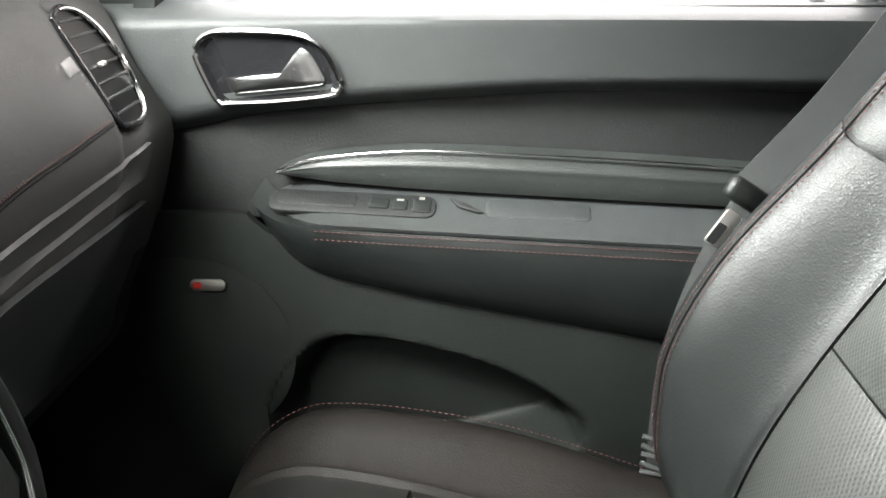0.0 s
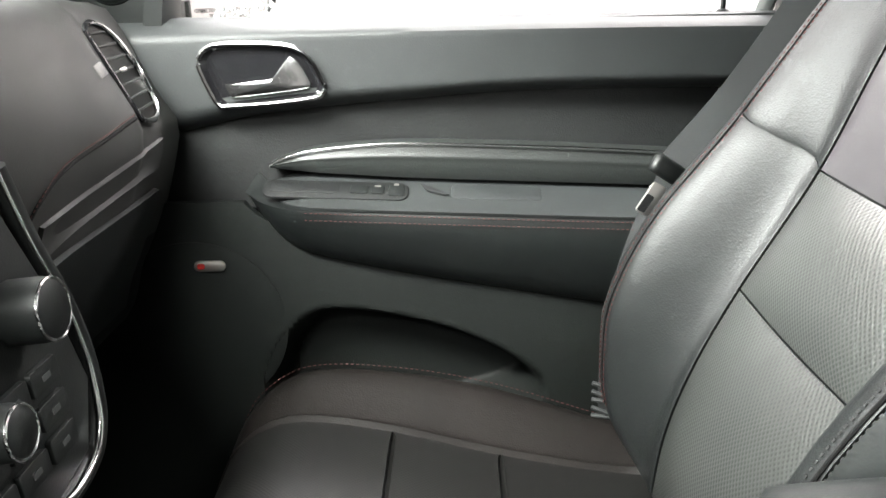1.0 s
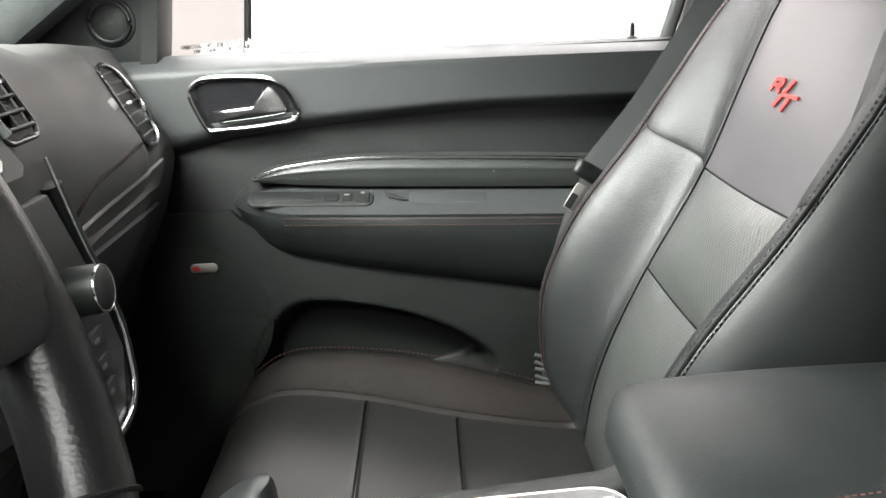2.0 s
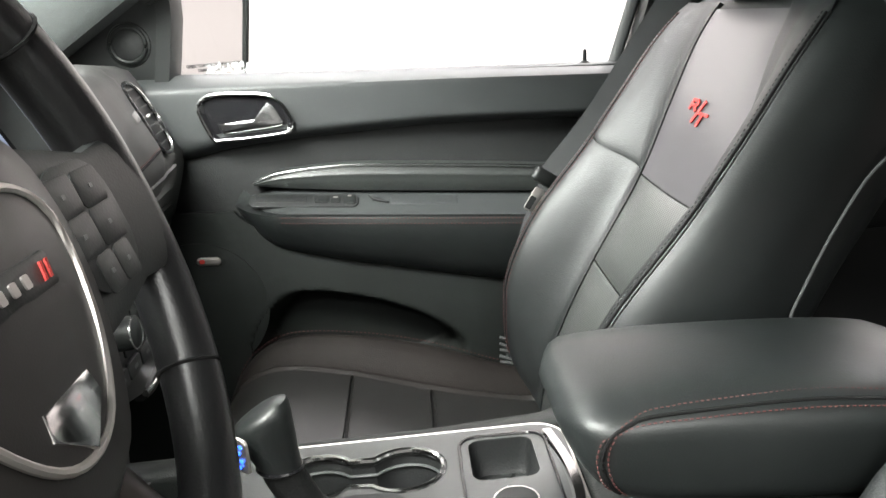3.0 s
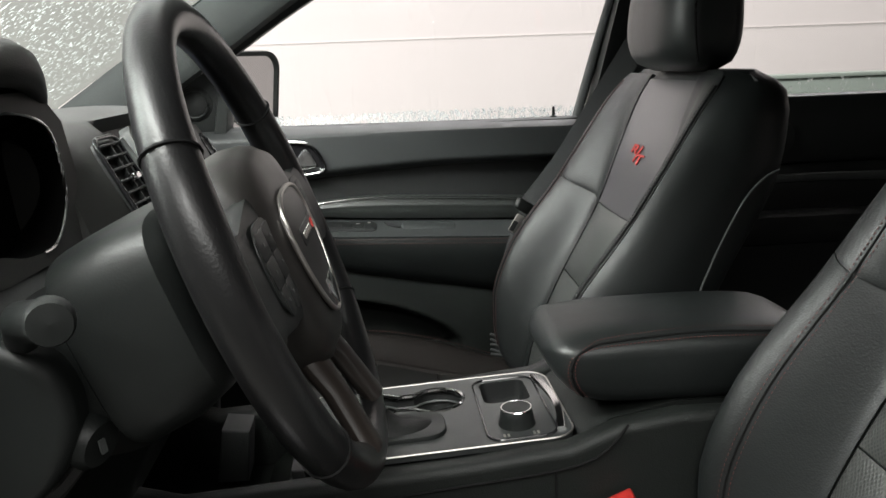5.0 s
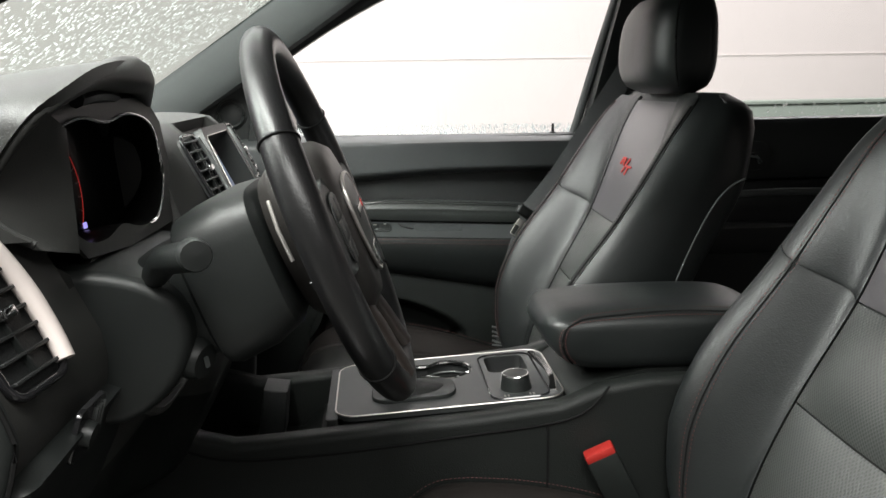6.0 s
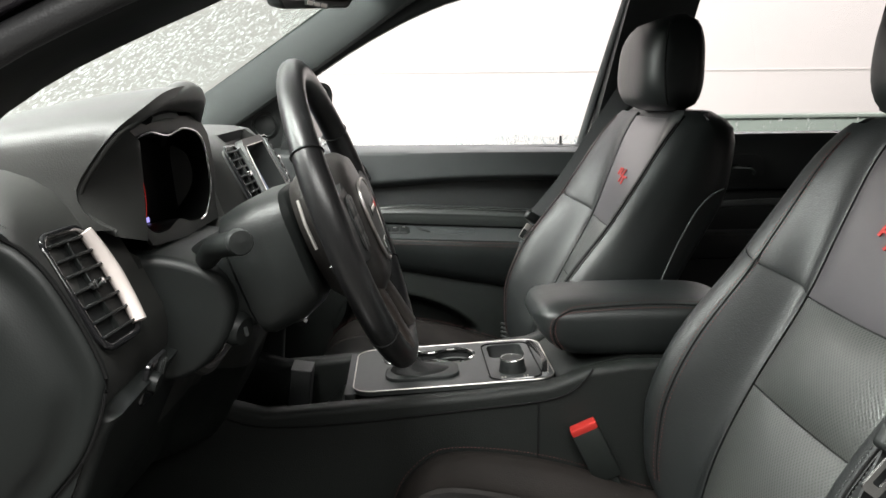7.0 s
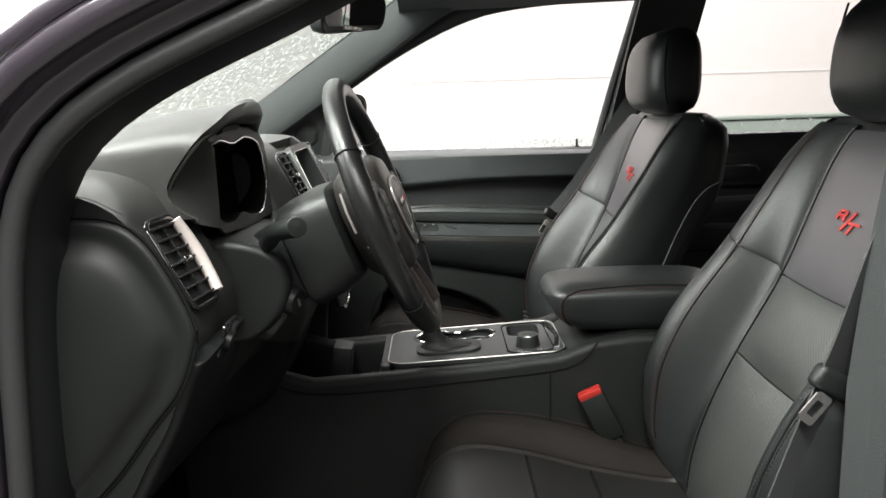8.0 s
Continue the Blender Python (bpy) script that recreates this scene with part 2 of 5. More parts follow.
def sheet(f, nu, nv, thick=0.0, bm=None):
    """A surface f(u, v) over the unit square, with a back at distance thick against the normal and closed rims."""
    g = [[Vector(f(i / nu, j / nv)) for i in range(nu + 1)] for j in range(nv + 1)]
    bm = bm or bmesh.new()
    top = [[bm.verts.new(p) for p in row] for row in g]
    for j in range(nv):
        for i in range(nu):
            bm.faces.new((top[j][i], top[j][i + 1], top[j + 1][i + 1], top[j + 1][i]))
    if thick:
        t = Vector(thick) if isinstance(thick, tuple) else None
        bot = []
        for j in range(nv + 1):
            row = []
            for i in range(nu + 1):
                du = g[j][min(i + 1, nu)] - g[j][max(i - 1, 0)]
                dv = g[min(j + 1, nv)][i] - g[max(j - 1, 0)][i]
                off = t if t else du.cross(dv).normalized() * -thick
                row.append(bm.verts.new(g[j][i] + off))
            bot.append(row)
        for j in range(nv):
            for i in range(nu):
                bm.faces.new((bot[j][i], bot[j + 1][i], bot[j + 1][i + 1], bot[j][i + 1]))
        for i in range(nu):
            bm.faces.new((top[0][i + 1], top[0][i], bot[0][i], bot[0][i + 1]))
            bm.faces.new((top[nv][i], top[nv][i + 1], bot[nv][i + 1], bot[nv][i]))
        for j in range(nv):
            bm.faces.new((top[j][0], top[j + 1][0], bot[j + 1][0], bot[j][0]))
            bm.faces.new((top[j + 1][nu], top[j][nu], bot[j][nu], bot[j + 1][nu]))
    return bm


def pillow(f, nu, nv, high, edge=0.0, thick=0.0, power=6):
    """A stuffed panel: f lifted along its normal by high in the middle, by edge at its seams."""
    def g(u, v):
        e = 1e-3
        p = Vector(f(u, v))
        du = Vector(f(min(u + e, 1), v)) - Vector(f(max(u - e, 0), v))
        dv = Vector(f(u, min(v + e, 1))) - Vector(f(u, max(v - e, 0)))
        n = du.cross(dv).normalized()
        k = (1 - abs(2 * u - 1) ** power) * (1 - abs(2 * v - 1) ** power)
        return p + n * (edge + (high - edge) * k)
    def warp(a):
        c = 0.5 - 0.5 * math.cos(math.pi * a)
        return 0.85 * (0.5 - 0.5 * math.cos(math.pi * c)) + 0.15 * a
    return sheet(lambda u, v: g(warp(u), warp(v)), nu, nv, thick)


def stitches(pts, count, length=0.004, r=0.00062, lift=(0, 0, 0)):
    """A row of single thread stitches along points, as one mesh."""
    c = curve(pts, count * 2)
    bm = bmesh.new()
    for i in range(0, count * 2 - 1, 2):
        a, b = Vector(c[i]) + Vector(lift), Vector(c[i + 1]) + Vector(lift)
        tube([a, a.lerp(b, 0.5), b], r, 4, bm=bm)
    return bm


def rounded(w, h, r, n=5):
    """A rounded rectangle's outline, centred on 0."""
    out = []
    for cx, cy, a0 in ((w / 2 - r, h / 2 - r, 0), (-w / 2 + r, h / 2 - r, 90), (-w / 2 + r, -h / 2 + r, 180), (w / 2 - r, -h / 2 + r, 270)):
        for k in range(n + 1):
            a = radians(a0 + 90 * k / n)
            out.append((cx + r * math.cos(a), cy + r * math.sin(a)))
    return out


def plate(outline, m, thick, bevel=0.001):
    """A flat plate of an outline in its own x, y, raised along its z by thick, placed by m."""
    bm = bmesh.new()
    a = [bm.verts.new((x, y, 0)) for x, y in outline]
    f = bm.faces.new(a)
    ext = bmesh.ops.extrude_face_region(bm, geom=[f])
    top = [v for v in ext["geom"] if isinstance(v, bmesh.types.BMVert)]
    for v in top:
        v.co.z += thick
    if bevel:
        edges = [e for e in bm.edges if e.verts[0].co.z > thick * 0.9 and e.verts[1].co.z > thick * 0.9]
        bmesh.ops.bevel(bm, geom=edges, offset=bevel, segments=2, profile=0.5, affect="EDGES", clamp_overlap=True)
    return moved(bm, m)


def basis(origin, right, up):
    """A pose whose x runs along right, y about along up, z out of the plate."""
    x = Vector(right).normalized()
    z = x.cross(Vector(up)).normalized()
    y = z.cross(x)
    return Matrix.Translation(origin) @ Matrix((x, y, z)).transposed().to_4x4()


def holed(outline, holes, m, thick):
    """A plate with holes through it; outlines of (x, y), each hole apart from the others."""
    bm = bmesh.new()
    loops = [outline] + holes
    tops = []
    for h in (0, thick):
        edges = []
        for lp in loops:
            vs = [bm.verts.new((x, y, h)) for x, y in lp]
            edges += [bm.edges.new((vs[i], vs[(i + 1) % len(vs)])) for i in range(len(vs))]
            tops.append(vs)
        bmesh.ops.triangle_fill(bm, edges=edges, use_beauty=True)
    k = len(loops)
    for a, b in zip(tops[:k], tops[k:]):
        for i in range(len(a)):
            j = (i + 1) % len(a)
            bm.faces.new((a[i], a[j], b[j], b[i]))
    return moved(bm, m)


# ---- the garage ----
def setting(name, bm, material, label, category):
    return tagged(part(name, bm, material, None, label, smooth=0), label, category, kind="structure")


setting("floor", box(-6, 6, -5.1, 3.1, -0.1, 0, 0), CONC, "grey concrete garage floor", "floor")
setting("wall_east", box(-6, 6, 2.6, 2.8, 0, 3.2, 0), WALL, "bright white painted garage wall", "wall")
setting("wall_west", box(-6, 6, -5.0, -4.8, 0, 3.2, 0), GREYW, "unseen garage wall, greyed to cut bounce light", "wall")
setting("wall_north", box(-6, -5.8, -4.8, 2.59, 0, 3.2, 0), GREENW, "grey-green painted garage wall", "wall")
part("wall_joint", box(-0.74, 3.0, 2.597, 2.602, 1.598, 1.601, 0), WALL, bpy.data.objects["wall_east"], smooth=0)
setting("wall_south", box(5.8, 6, -4.8, 2.6, 0, 3.2, 0), WALL, "white painted garage wall", "wall")
setting("ceiling", box(-6, 6, -5.0, 2.8, 3.2, 3.3, 0), WALL, "white garage ceiling", "ceiling")

# ---- the car's shell ----
setting("car_floor", box(-1.0, 2.4, -0.72, 0.72, 0.40, 0.46, 0.01), CARPET, "black carpeted car floor", "car floor")
setting("roof_liner", sheet(lambda u, v: (-0.12 + 2.5 * u, -0.62 + 1.24 * v, 1.84 - 0.05 * abs(2 * v - 1) ** 2.5 - 0.02 * (2 * u - 1) ** 2), 16, 12, 0.04), LINER, "dark grey fabric roof liner", "roof")
setting("rear_bulkhead", box(2.3, 2.4, -0.74, 0.74, 0.4, 1.8, 0.01), CARPET, "black rear end of the car cabin", "car body")
setting("firewall", box(-0.95, -0.85, -0.74, 0.74, 0.4, 1.36, 0.01), CARPET, "black bulkhead before the footwell", "car body")
setting("kick_panel_far", box(-0.93, -0.405, 0.70, 0.76, 0.42, 1.375, 0.01), HARD, "black footwell side panel", "car body")
setting("rocker_sill", box(-0.9, 2.3, 0.72, 0.86, 0.36, 0.62, 0.03), PAINT, "dark painted door sill of the car", "car body")
setting("rocker_sill_near", box(-0.9, 2.3, -0.86, -0.70, 0.36, 0.60, 0.03), PAINT, "dark painted door sill of the open doorway", "car body")


def strip(path, section, parent, name, material, label="", n=24):
    """A bar of a given cross-section (offsets right, up) along a path."""
    c = curve(path, n)
    rings = []
    for i in range(n):
        d = Vector(c[min(i + 1, n - 1)] - c[max(i - 1, 0)]).normalized()
        side = d.cross(Vector((0, 0, 1))).normalized()
        w = side.cross(d)
        rings.append([Vector(c[i]) + side * a + w * b for a, b in section])
    return part(name, loft(rings), material, parent, label)


def flatbar(a, b, ch=0.3):
    return [(a, b * (1 - ch)), (a * (1 - ch), b), (-a * (1 - ch), b), (-a, b * (1 - ch)), (-a, -b * (1 - ch)), (-a * (1 - ch), -b), (a * (1 - ch), -b), (a, -b * (1 - ch))]


# passenger windscreen pillar, from the dash to the roof rail
ap = thing("windshield_pillar", "dark grey fabric-covered windshield pillar beside the passenger door", "car pillar", (-0.5, 0.68, 1.45), kind="structure")
strip([(-0.66, 0.70, 1.36), (-0.42, 0.675, 1.515), (-0.20, 0.65, 1.66), (-0.02, 0.62, 1.775), (0.12, 0.60, 1.82)], flatbar(0.035, 0.05), ap, "pillar_trim", LINER)
strip([(-0.05, 0.625, 1.775), (0.12, 0.60, 1.81), (0.45, 0.595, 1.83), (1.2, 0.60, 1.83), (2.3, 0.60, 1.79)], flatbar(0.03, 0.035), ap, "roof_rail", LINER)
strip([(-0.36, 0.72, 1.513), (-0.16, 0.69, 1.639), (0.02, 0.665, 1.725), (0.17, 0.645, 1.760), (0.45, 0.64, 1.780), (0.56, 0.64, 1.785)], flatbar(0.012, 0.025), ap, "window_seal", HARD)

bp = thing("middle_pillar", "black pillar between the passenger side windows", "car pillar", (0.5, 0.72, 0.6), kind="structure")
part("pillar_trim", loft([[(x - w, y, z), (x + w, y, z), (x + w, y + 0.06, z), (x - w, y + 0.06, z)] for x, y, z, w in ((0.50, 0.715, 0.6, 0.09), (0.51, 0.715, 1.36, 0.09), (0.555, 0.675, 1.6, 0.085), (0.595, 0.63, 1.80, 0.085))]), HARD, bp)
strip([(0.405, 0.768, 1.36), (0.455, 0.73, 1.56), (0.505, 0.665, 1.77)], flatbar(0.007, 0.009), bp, "window_frame_bar", SATIN)
strip([(0.43, 0.772, 1.36), (0.48, 0.735, 1.56), (0.53, 0.67, 1.77)], flatbar(0.005, 0.006), bp, "window_frame_edge", SILVER)

# driver's side: doorway with its seal, the outer pillar in car paint
dp = thing("driver_doorway", "dark painted pillar and rubber seal of the open driver doorway", "doorway", (-0.45, -0.74, 0.5), kind="structure")
DOORWAY = [(-0.475, -0.735, 0.5), (-0.475, -0.735, 1.0), (-0.465, -0.735, 1.135), (-0.455, -0.735, 1.301), (-0.441, -0.735, 1.401), (-0.418, -0.735, 1.459), (-0.382, -0.735, 1.502), (-0.331, -0.73, 1.538), (-0.277, -0.725, 1.566), (-0.186, -0.715, 1.607), (-0.10, -0.70, 1.648), (0.05, -0.67, 1.70), (0.5, -0.645, 1.74), (1.2, -0.64, 1.74)]


def jamb(section, name, material, n=80, label=""):
    """A bar along the doorway; section: (out of the car, away from the opening) round its outline."""
    c = curve(DOORWAY, n)
    rings = []
    for i in range(n):
        d = Vector(c[min(i + 1, n - 1)] - c[max(i - 1, 0)])
        d.y = 0
        d.normalize()
        away = Vector((-d.z, 0, d.x))
        rings.append([Vector(c[i]) + Vector((0, a, 0)) + away * b for a, b in section])
    return part(name, loft(rings), material, dp, label, smooth=50)


jamb([(0.013 * math.cos(a), 0.012 * math.sin(a)) for a in np.linspace(0, 2 * math.pi, 14, endpoint=False)], "door_seal", RUBBER)
jamb([(-0.006, 0.0145), (-0.013, 0.015), (-0.0165, 0.019), (-0.0175, 0.028), (-0.022, 0.033), (-0.040, 0.035), (-0.047, 0.039), (-0.050, 0.047), (-0.049, 0.056), (-0.043, 0.063), (-0.025, 0.070), (0.04, 0.07), (0.04, 0.0145)], "pillar_flange", PAINT)
jamb([(-0.044, 0.0635), (-0.047, 0.068), (-0.045, 0.078), (-0.030, 0.090), (0.03, 0.095), (0.03, 0.0715), (-0.026, 0.0715)], "pillar_skin", PAINT)
jamb([(0.010, 0.013), (0.008, 0.0), (0.012, -0.006), (0.040, -0.016), (0.070, -0.022), (0.080, -0.018), (0.086, -0.006), (0.086, 0.034), (0.045, 0.034), (0.045, 0.013)], "inner_pillar_trim", HARD)
part("rear_pillar", loft([[(x - w, y, z), (x - w + 0.012, y - 0.012, z), (x + w, y - 0.012, z), (x + w, y + 0.05, z), (x - w, y + 0.05, z)] for x, y, z, w in ((0.495, -0.72, 0.6, 0.10), (0.497, -0.72, 1.2, 0.10), (0.515, -0.715, 1.36, 0.10), (0.575, -0.67, 1.6, 0.10), (0.64, -0.63, 1.80, 0.10))]), LINER, dp)
part("kick_panel", box(-0.93, -0.50, -0.76, -0.70, 0.45, 1.30, 0.02), HARD, dp)


# windscreen
def screen(u, v):
    s = 2 * u - 1
    x = -0.84 + 0.80 * v
    return (x, 0.66 * s * (1 - 0.05 * v), 1.575 + 0.64 * (x + 0.42) + 0.03 * (1 - s * s))


ws = thing("windshield", "rain-beaded windshield glass", "windshield", (-0.5, 0, 1.4), kind="structure")
pane = part("pane", sheet(screen, 40, 24, (0, 0, -0.003)), SCREENG, ws)
pane.visible_shadow = False


def droplets(f, count, size, seed, u_range=(0, 1), v_range=(0, 1), out=Vector((0, 0, 1)), floor=True):
    """Beads of rain on a surface, joined into one mesh."""
    rnd = random.Random(seed)
    bm = bmesh.new()
    for _ in range(count):
        u, v = rnd.uniform(*u_range), rnd.uniform(*v_range)
        p = Vector(f(u, v))
        du = (Vector(f(u + 0.01, v)) - p).normalized()
        dv = (Vector(f(u, v + 0.01)) - p).normalized()
        n = du.cross(dv).normalized()
        if n.dot(out) < 0:
            n = -n
        r = size * rnd.choice((0.4, 0.5, 0.7, 0.7, 1.0, 1.5))
        st = rnd.uniform(0.9, 2.6)
        base = [p + du * (r * math.cos(a)) + dv * (r * st * math.sin(a)) for a in [k * math.pi / 3 + rnd.uniform(-0.2, 0.2) for k in range(6)]]
        b = [bm.verts.new(q + n * 0.0005) for q in base]
        t = [bm.verts.new(p.lerp(q, 0.55) + n * r * 0.45) for q in base]
        for i in range(6):
            bm.faces.new((b[i], b[(i + 1) % 6], t[(i + 1) % 6], t[i]))
        bm.faces.new(t)
        if floor:
            bm.faces.new(b[::-1])
    return bm


drops = tagged(part("rain_drops", droplets(screen, 15000, 0.0014, 3, (0.02, 0.98), (0.1, 0.98), floor=False), GLINT_DROP, None), "clear rain drops beaded on the windshield", "rain drops", kind="stuff")
drops.visible_shadow = False


# ---- passenger door ----
door = thing("front_door", "closed passenger front door with black padded panel", "car door", (0, 0.75, 0.5))
X0, X1 = -0.50, 0.44
crease = line_at([(-0.45, 1.228), (-0.324, 1.242), (-0.256, 1.256), (-0.182, 1.266), (-0.037, 1.277), (0.108, 1.285), (0.306, 1.285), (0.46, 1.281)])
trim_top = line_at([(-0.215, 1.200), (-0.19, 1.211), (-0.155, 1.220), (-0.09, 1.226), (-0.02, 1.227), (0.14, 1.220), (0.28, 1.211), (0.46, 1.196)])
trim_low = line_at([(-0.215, 1.196), (-0.12, 1.189), (-0.02, 1.182), (0.264, 1.168), (0.46, 1.157)])
arm_edge = line_at([(-0.45, 1.175), (-0.24, 1.158), (-0.10, 1.150), (-0.02, 1.146), (0.242, 1.134), (0.46, 1.125)])
bol_low = line_at([(-0.26, 1.165), (-0.245, 1.145), (-0.226, 1.126), (-0.172, 1.096), (-0.10, 1.077), (-0.03, 1.062), (0.206, 1.020), (0.46, 0.985)])
RECESS_Y = 0.742


def band(x0, x1, lo, hi, depth, nu=40, nv=8):
    """A strip of the door panel between two lines; depth(x, k) gives y, k from 0 below to 1 above."""
    def f(u, v):
        x = x0 + (x1 - x0) * u
        a, b = lo(x), hi(x)
        return (x, depth(x, v), a + (b - a) * v)
    return sheet(f, nu, nv, (0, 0.03, 0))


part("upper_panel", band(X0, X1, crease, line_at([(-0.45, 1.381), (0, 1.376), (0.46, 1.372)]), lambda x, k: 0.708 + 0.028 * max(0, 1 - k / 0.20) ** 2 + 0.004 * k + 0.045 * max(0, k - 0.82) ** 1.5 * 10, nv=24), DOORP, door)
# recess under the crease: its shade is put into a darker plastic
part("recess_panel", band(X0, X1, lambda x: arm_edge(x) - 0.02, lambda x: crease(x) + 0.012, lambda x, k: RECESS_Y), DARK, door)
part("window_ledge", box(-0.40, 0.44, 0.735, 0.80, 1.355, 1.373, 0.006), DOORP, door)
part("trim_strip", band(-0.213, X1, trim_low, trim_top, lambda x, k: 0.701 + 0.005 * (2 * k - 1) ** 2 - 0.0014 * math.exp(-((k - 0.62) / 0.07) ** 2) + 0.012 * max(0, (-0.15 - x) / 0.06), nv=20), TRIM, door, "dark grey patterned trim strip")
part("trim_chrome", tube([(x, 0.700 + 0.012 * max(0, (-0.15 - x) / 0.06), trim_top(x)) for x in np.linspace(-0.213, X1, 50)], 0.0015, 6), CHROME, door, "thin chrome trim line")
ARM_Y = 0.655
def arm_near(u):
    return ARM_Y + 0.078 * (max(0, 0.13 - u) / 0.13) ** 2.2


part("armrest_top", sheet(lambda u, v: (-0.232 + 0.672 * u, arm_near(u) + (0.735 - arm_near(u)) * v, arm_edge(-0.245 + 0.685 * u) + 0.006 + 0.034 * v * (1 - 0.9 * (max(0, 0.13 - u) / 0.13) ** 1.5)), 60, 8, 0.004), DOORP, door)
part("armrest_pad", pillow(lambda u, v: (-0.25 + 0.69 * u, arm_near(u) - 0.006 + 0.035 * (1 - v), bol_low(-0.25 + 0.69 * u) + (arm_edge(-0.25 + 0.69 * u) + 0.004 - bol_low(-0.25 + 0.69 * u)) * v), 44, 12, 0.014, 0.0, 0.03, 3), LEATHER, door, "stitched black leather armrest pad")
part("red_stitching", stitches([(x, ARM_Y - 0.0115, arm_edge(x) - 0.006) for x in np.linspace(-0.16, 0.43, 14)], 100), REDT, door, "red stitching")
part("red_stitching", stitches([(x, ARM_Y - 0.009, arm_edge(x) + 0.002) for x in np.linspace(-0.16, 0.43, 14)], 100), REDT, door, "red stitching")


POCKET = [(-0.245, 0.78), (-0.238, 0.92), (-0.198, 0.992), (-0.143, 1.020), (-0.03, 1.003), (0.05, 0.975), (0.109, 0.940), (0.138, 0.905), (0.120, 0.865), (0.04, 0.838), (-0.10, 0.80)]
pc = curve(POCKET + POCKET[:1], 70)


def hollow(x, z):
    """How deep the map pocket is sunk at a place of the lower panel, 0 to 1, with a soft brim."""
    a, b = pc[:-1], pc[1:]
    p = np.array((x, z))
    ab = b - a
    k = np.clip(((p - a) * ab).sum(axis=1) / (ab * ab).sum(axis=1), 0, 1)
    d = np.linalg.norm(p - a - ab * k[:, None], axis=1).min()
    cross = ((a[:, 1] > z) != (b[:, 1] > z)) & (x < a[:, 0] + (z - a[:, 1]) / (b[:, 1] - a[:, 1] + 1e-12) * ab[:, 0])
    if cross.sum() % 2 == 0:
        return 0.0
    d = min(1.0, d / 0.034)
    return d * d * (3 - 2 * d)


def lower_face(u, v):
    x = X0 - 0.02 + (X1 - X0 + 0.02) * u
    a, b = 0.70, bol_low(max(x, -0.245)) + 0.014
    z = a + (b - a) * v
    return (x, 0.690 - 0.012 * math.sin(math.pi * v) + 0.085 * hollow(x, z) + 0.02 * max(0, (x - 0.16) / 0.3), z)


part("door_core", box(-0.86, X1, 0.832, 0.842, 0.56, 1.352, 0), DARK, door)
part("door_foot", box(X0, X1, 0.70, 0.76, 0.56, 0.72, 0.01), HARD, door)
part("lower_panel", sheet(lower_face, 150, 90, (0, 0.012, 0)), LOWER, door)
# speaker
part("speaker_grille", lathe([(0.115, 0), (0.115, 0.0015), (0.108, 0.003), (0.0, 0.004)], (-0.315, 0.683, 0.995), (-0.315, 0.60, 0.995), 48), LOWER, door, "round speaker grille")
part("speaker_badge", plate(rounded(0.040, 0.014, 0.0069), basis((-0.291, 0.6765, 1.080), (1, 0, 0), (0, 0, 1)), 0.003), SILVER, door, "small red and silver speaker badge")
part("badge_red", plate(rounded(0.010, 0.008, 0.0035), basis((-0.302, 0.6735, 1.080), (1, 0, 0), (0, 0, 1)), 0.001), RED, door)
# handle
BEZ = [(-0.262, 1.276), (-0.270, 1.284), (-0.285, 1.322), (-0.284, 1.336), (-0.274, 1.346), (-0.258, 1.350), (-0.22, 1.350), (-0.180, 1.347), (-0.160, 1.339), (-0.148, 1.327), (-0.136, 1.302), (-0.137, 1.291), (-0.147, 1.285), (-0.20, 1.279)]
bz = curve(BEZ + BEZ[:1], 48)[:-1]
mid = bz.mean(axis=0)
handle = part("handle_bezel", tube([(x, 0.704, z) for x, z in bz], 0.0034, 8, closed=True), CHROME, door, "chrome door handle surround")
part("bezel_bevel", loft([[(mid[0] + (x - mid[0]) * k, y, mid[1] + (z - mid[1]) * k) for x, z in bz] for k, y in ((0.99, 0.703), (0.90, 0.708), (0.84, 0.711))], cap=False), GLOSS, door)
part("inner_edge", tube([(mid[0] + (x - mid[0]) * 0.84, 0.7105, mid[1] + (z - mid[1]) * 0.82) for x, z in bz], 0.0014, 6, closed=True), CHROME, door)
part("handle_cup", loft([[(mid[0] + (x - mid[0]) * k, y, mid[1] + (z - mid[1]) * k) for x, z in bz] for k, y in ((0.90, 0.709), (0.84, 0.712), (0.78, 0.722), (0.60, 0.731), (0.05, 0.733))]), GLOSS, door, "dark door handle bowl")
LEV = curve([(-0.258, 1.302), (-0.225, 1.306), (-0.197, 1.309), (-0.186, 1.317), (-0.180, 1.329), (-0.174, 1.335), (-0.164, 1.327), (-0.156, 1.313), (-0.151, 1.301), (-0.157, 1.295), (-0.20, 1.290), (-0.245, 1.286), (-0.252, 1.288), (-0.258, 1.302)], 44)[:-1]
lm = LEV.mean(axis=0)
part("handle_lever", loft([[(lm[0] + (x - lm[0]) * k, y, lm[1] + (z - lm[1]) * k) for x, z in LEV] for k, y in ((0.97, 0.716), (1.0, 0.709), (0.97, 0.7055), (0.85, 0.7035), (0.5, 0.7025), (0.1, 0.702))]), STEEL, door, "chrome door lever")
# switches on the armrest
tilt = (0, 0.075, 0.034)
def arm_at(x, k, up=0.002):
    return (x, ARM_Y + 0.075 * k, arm_edge(x) + 0.006 + 0.034 * k + up)


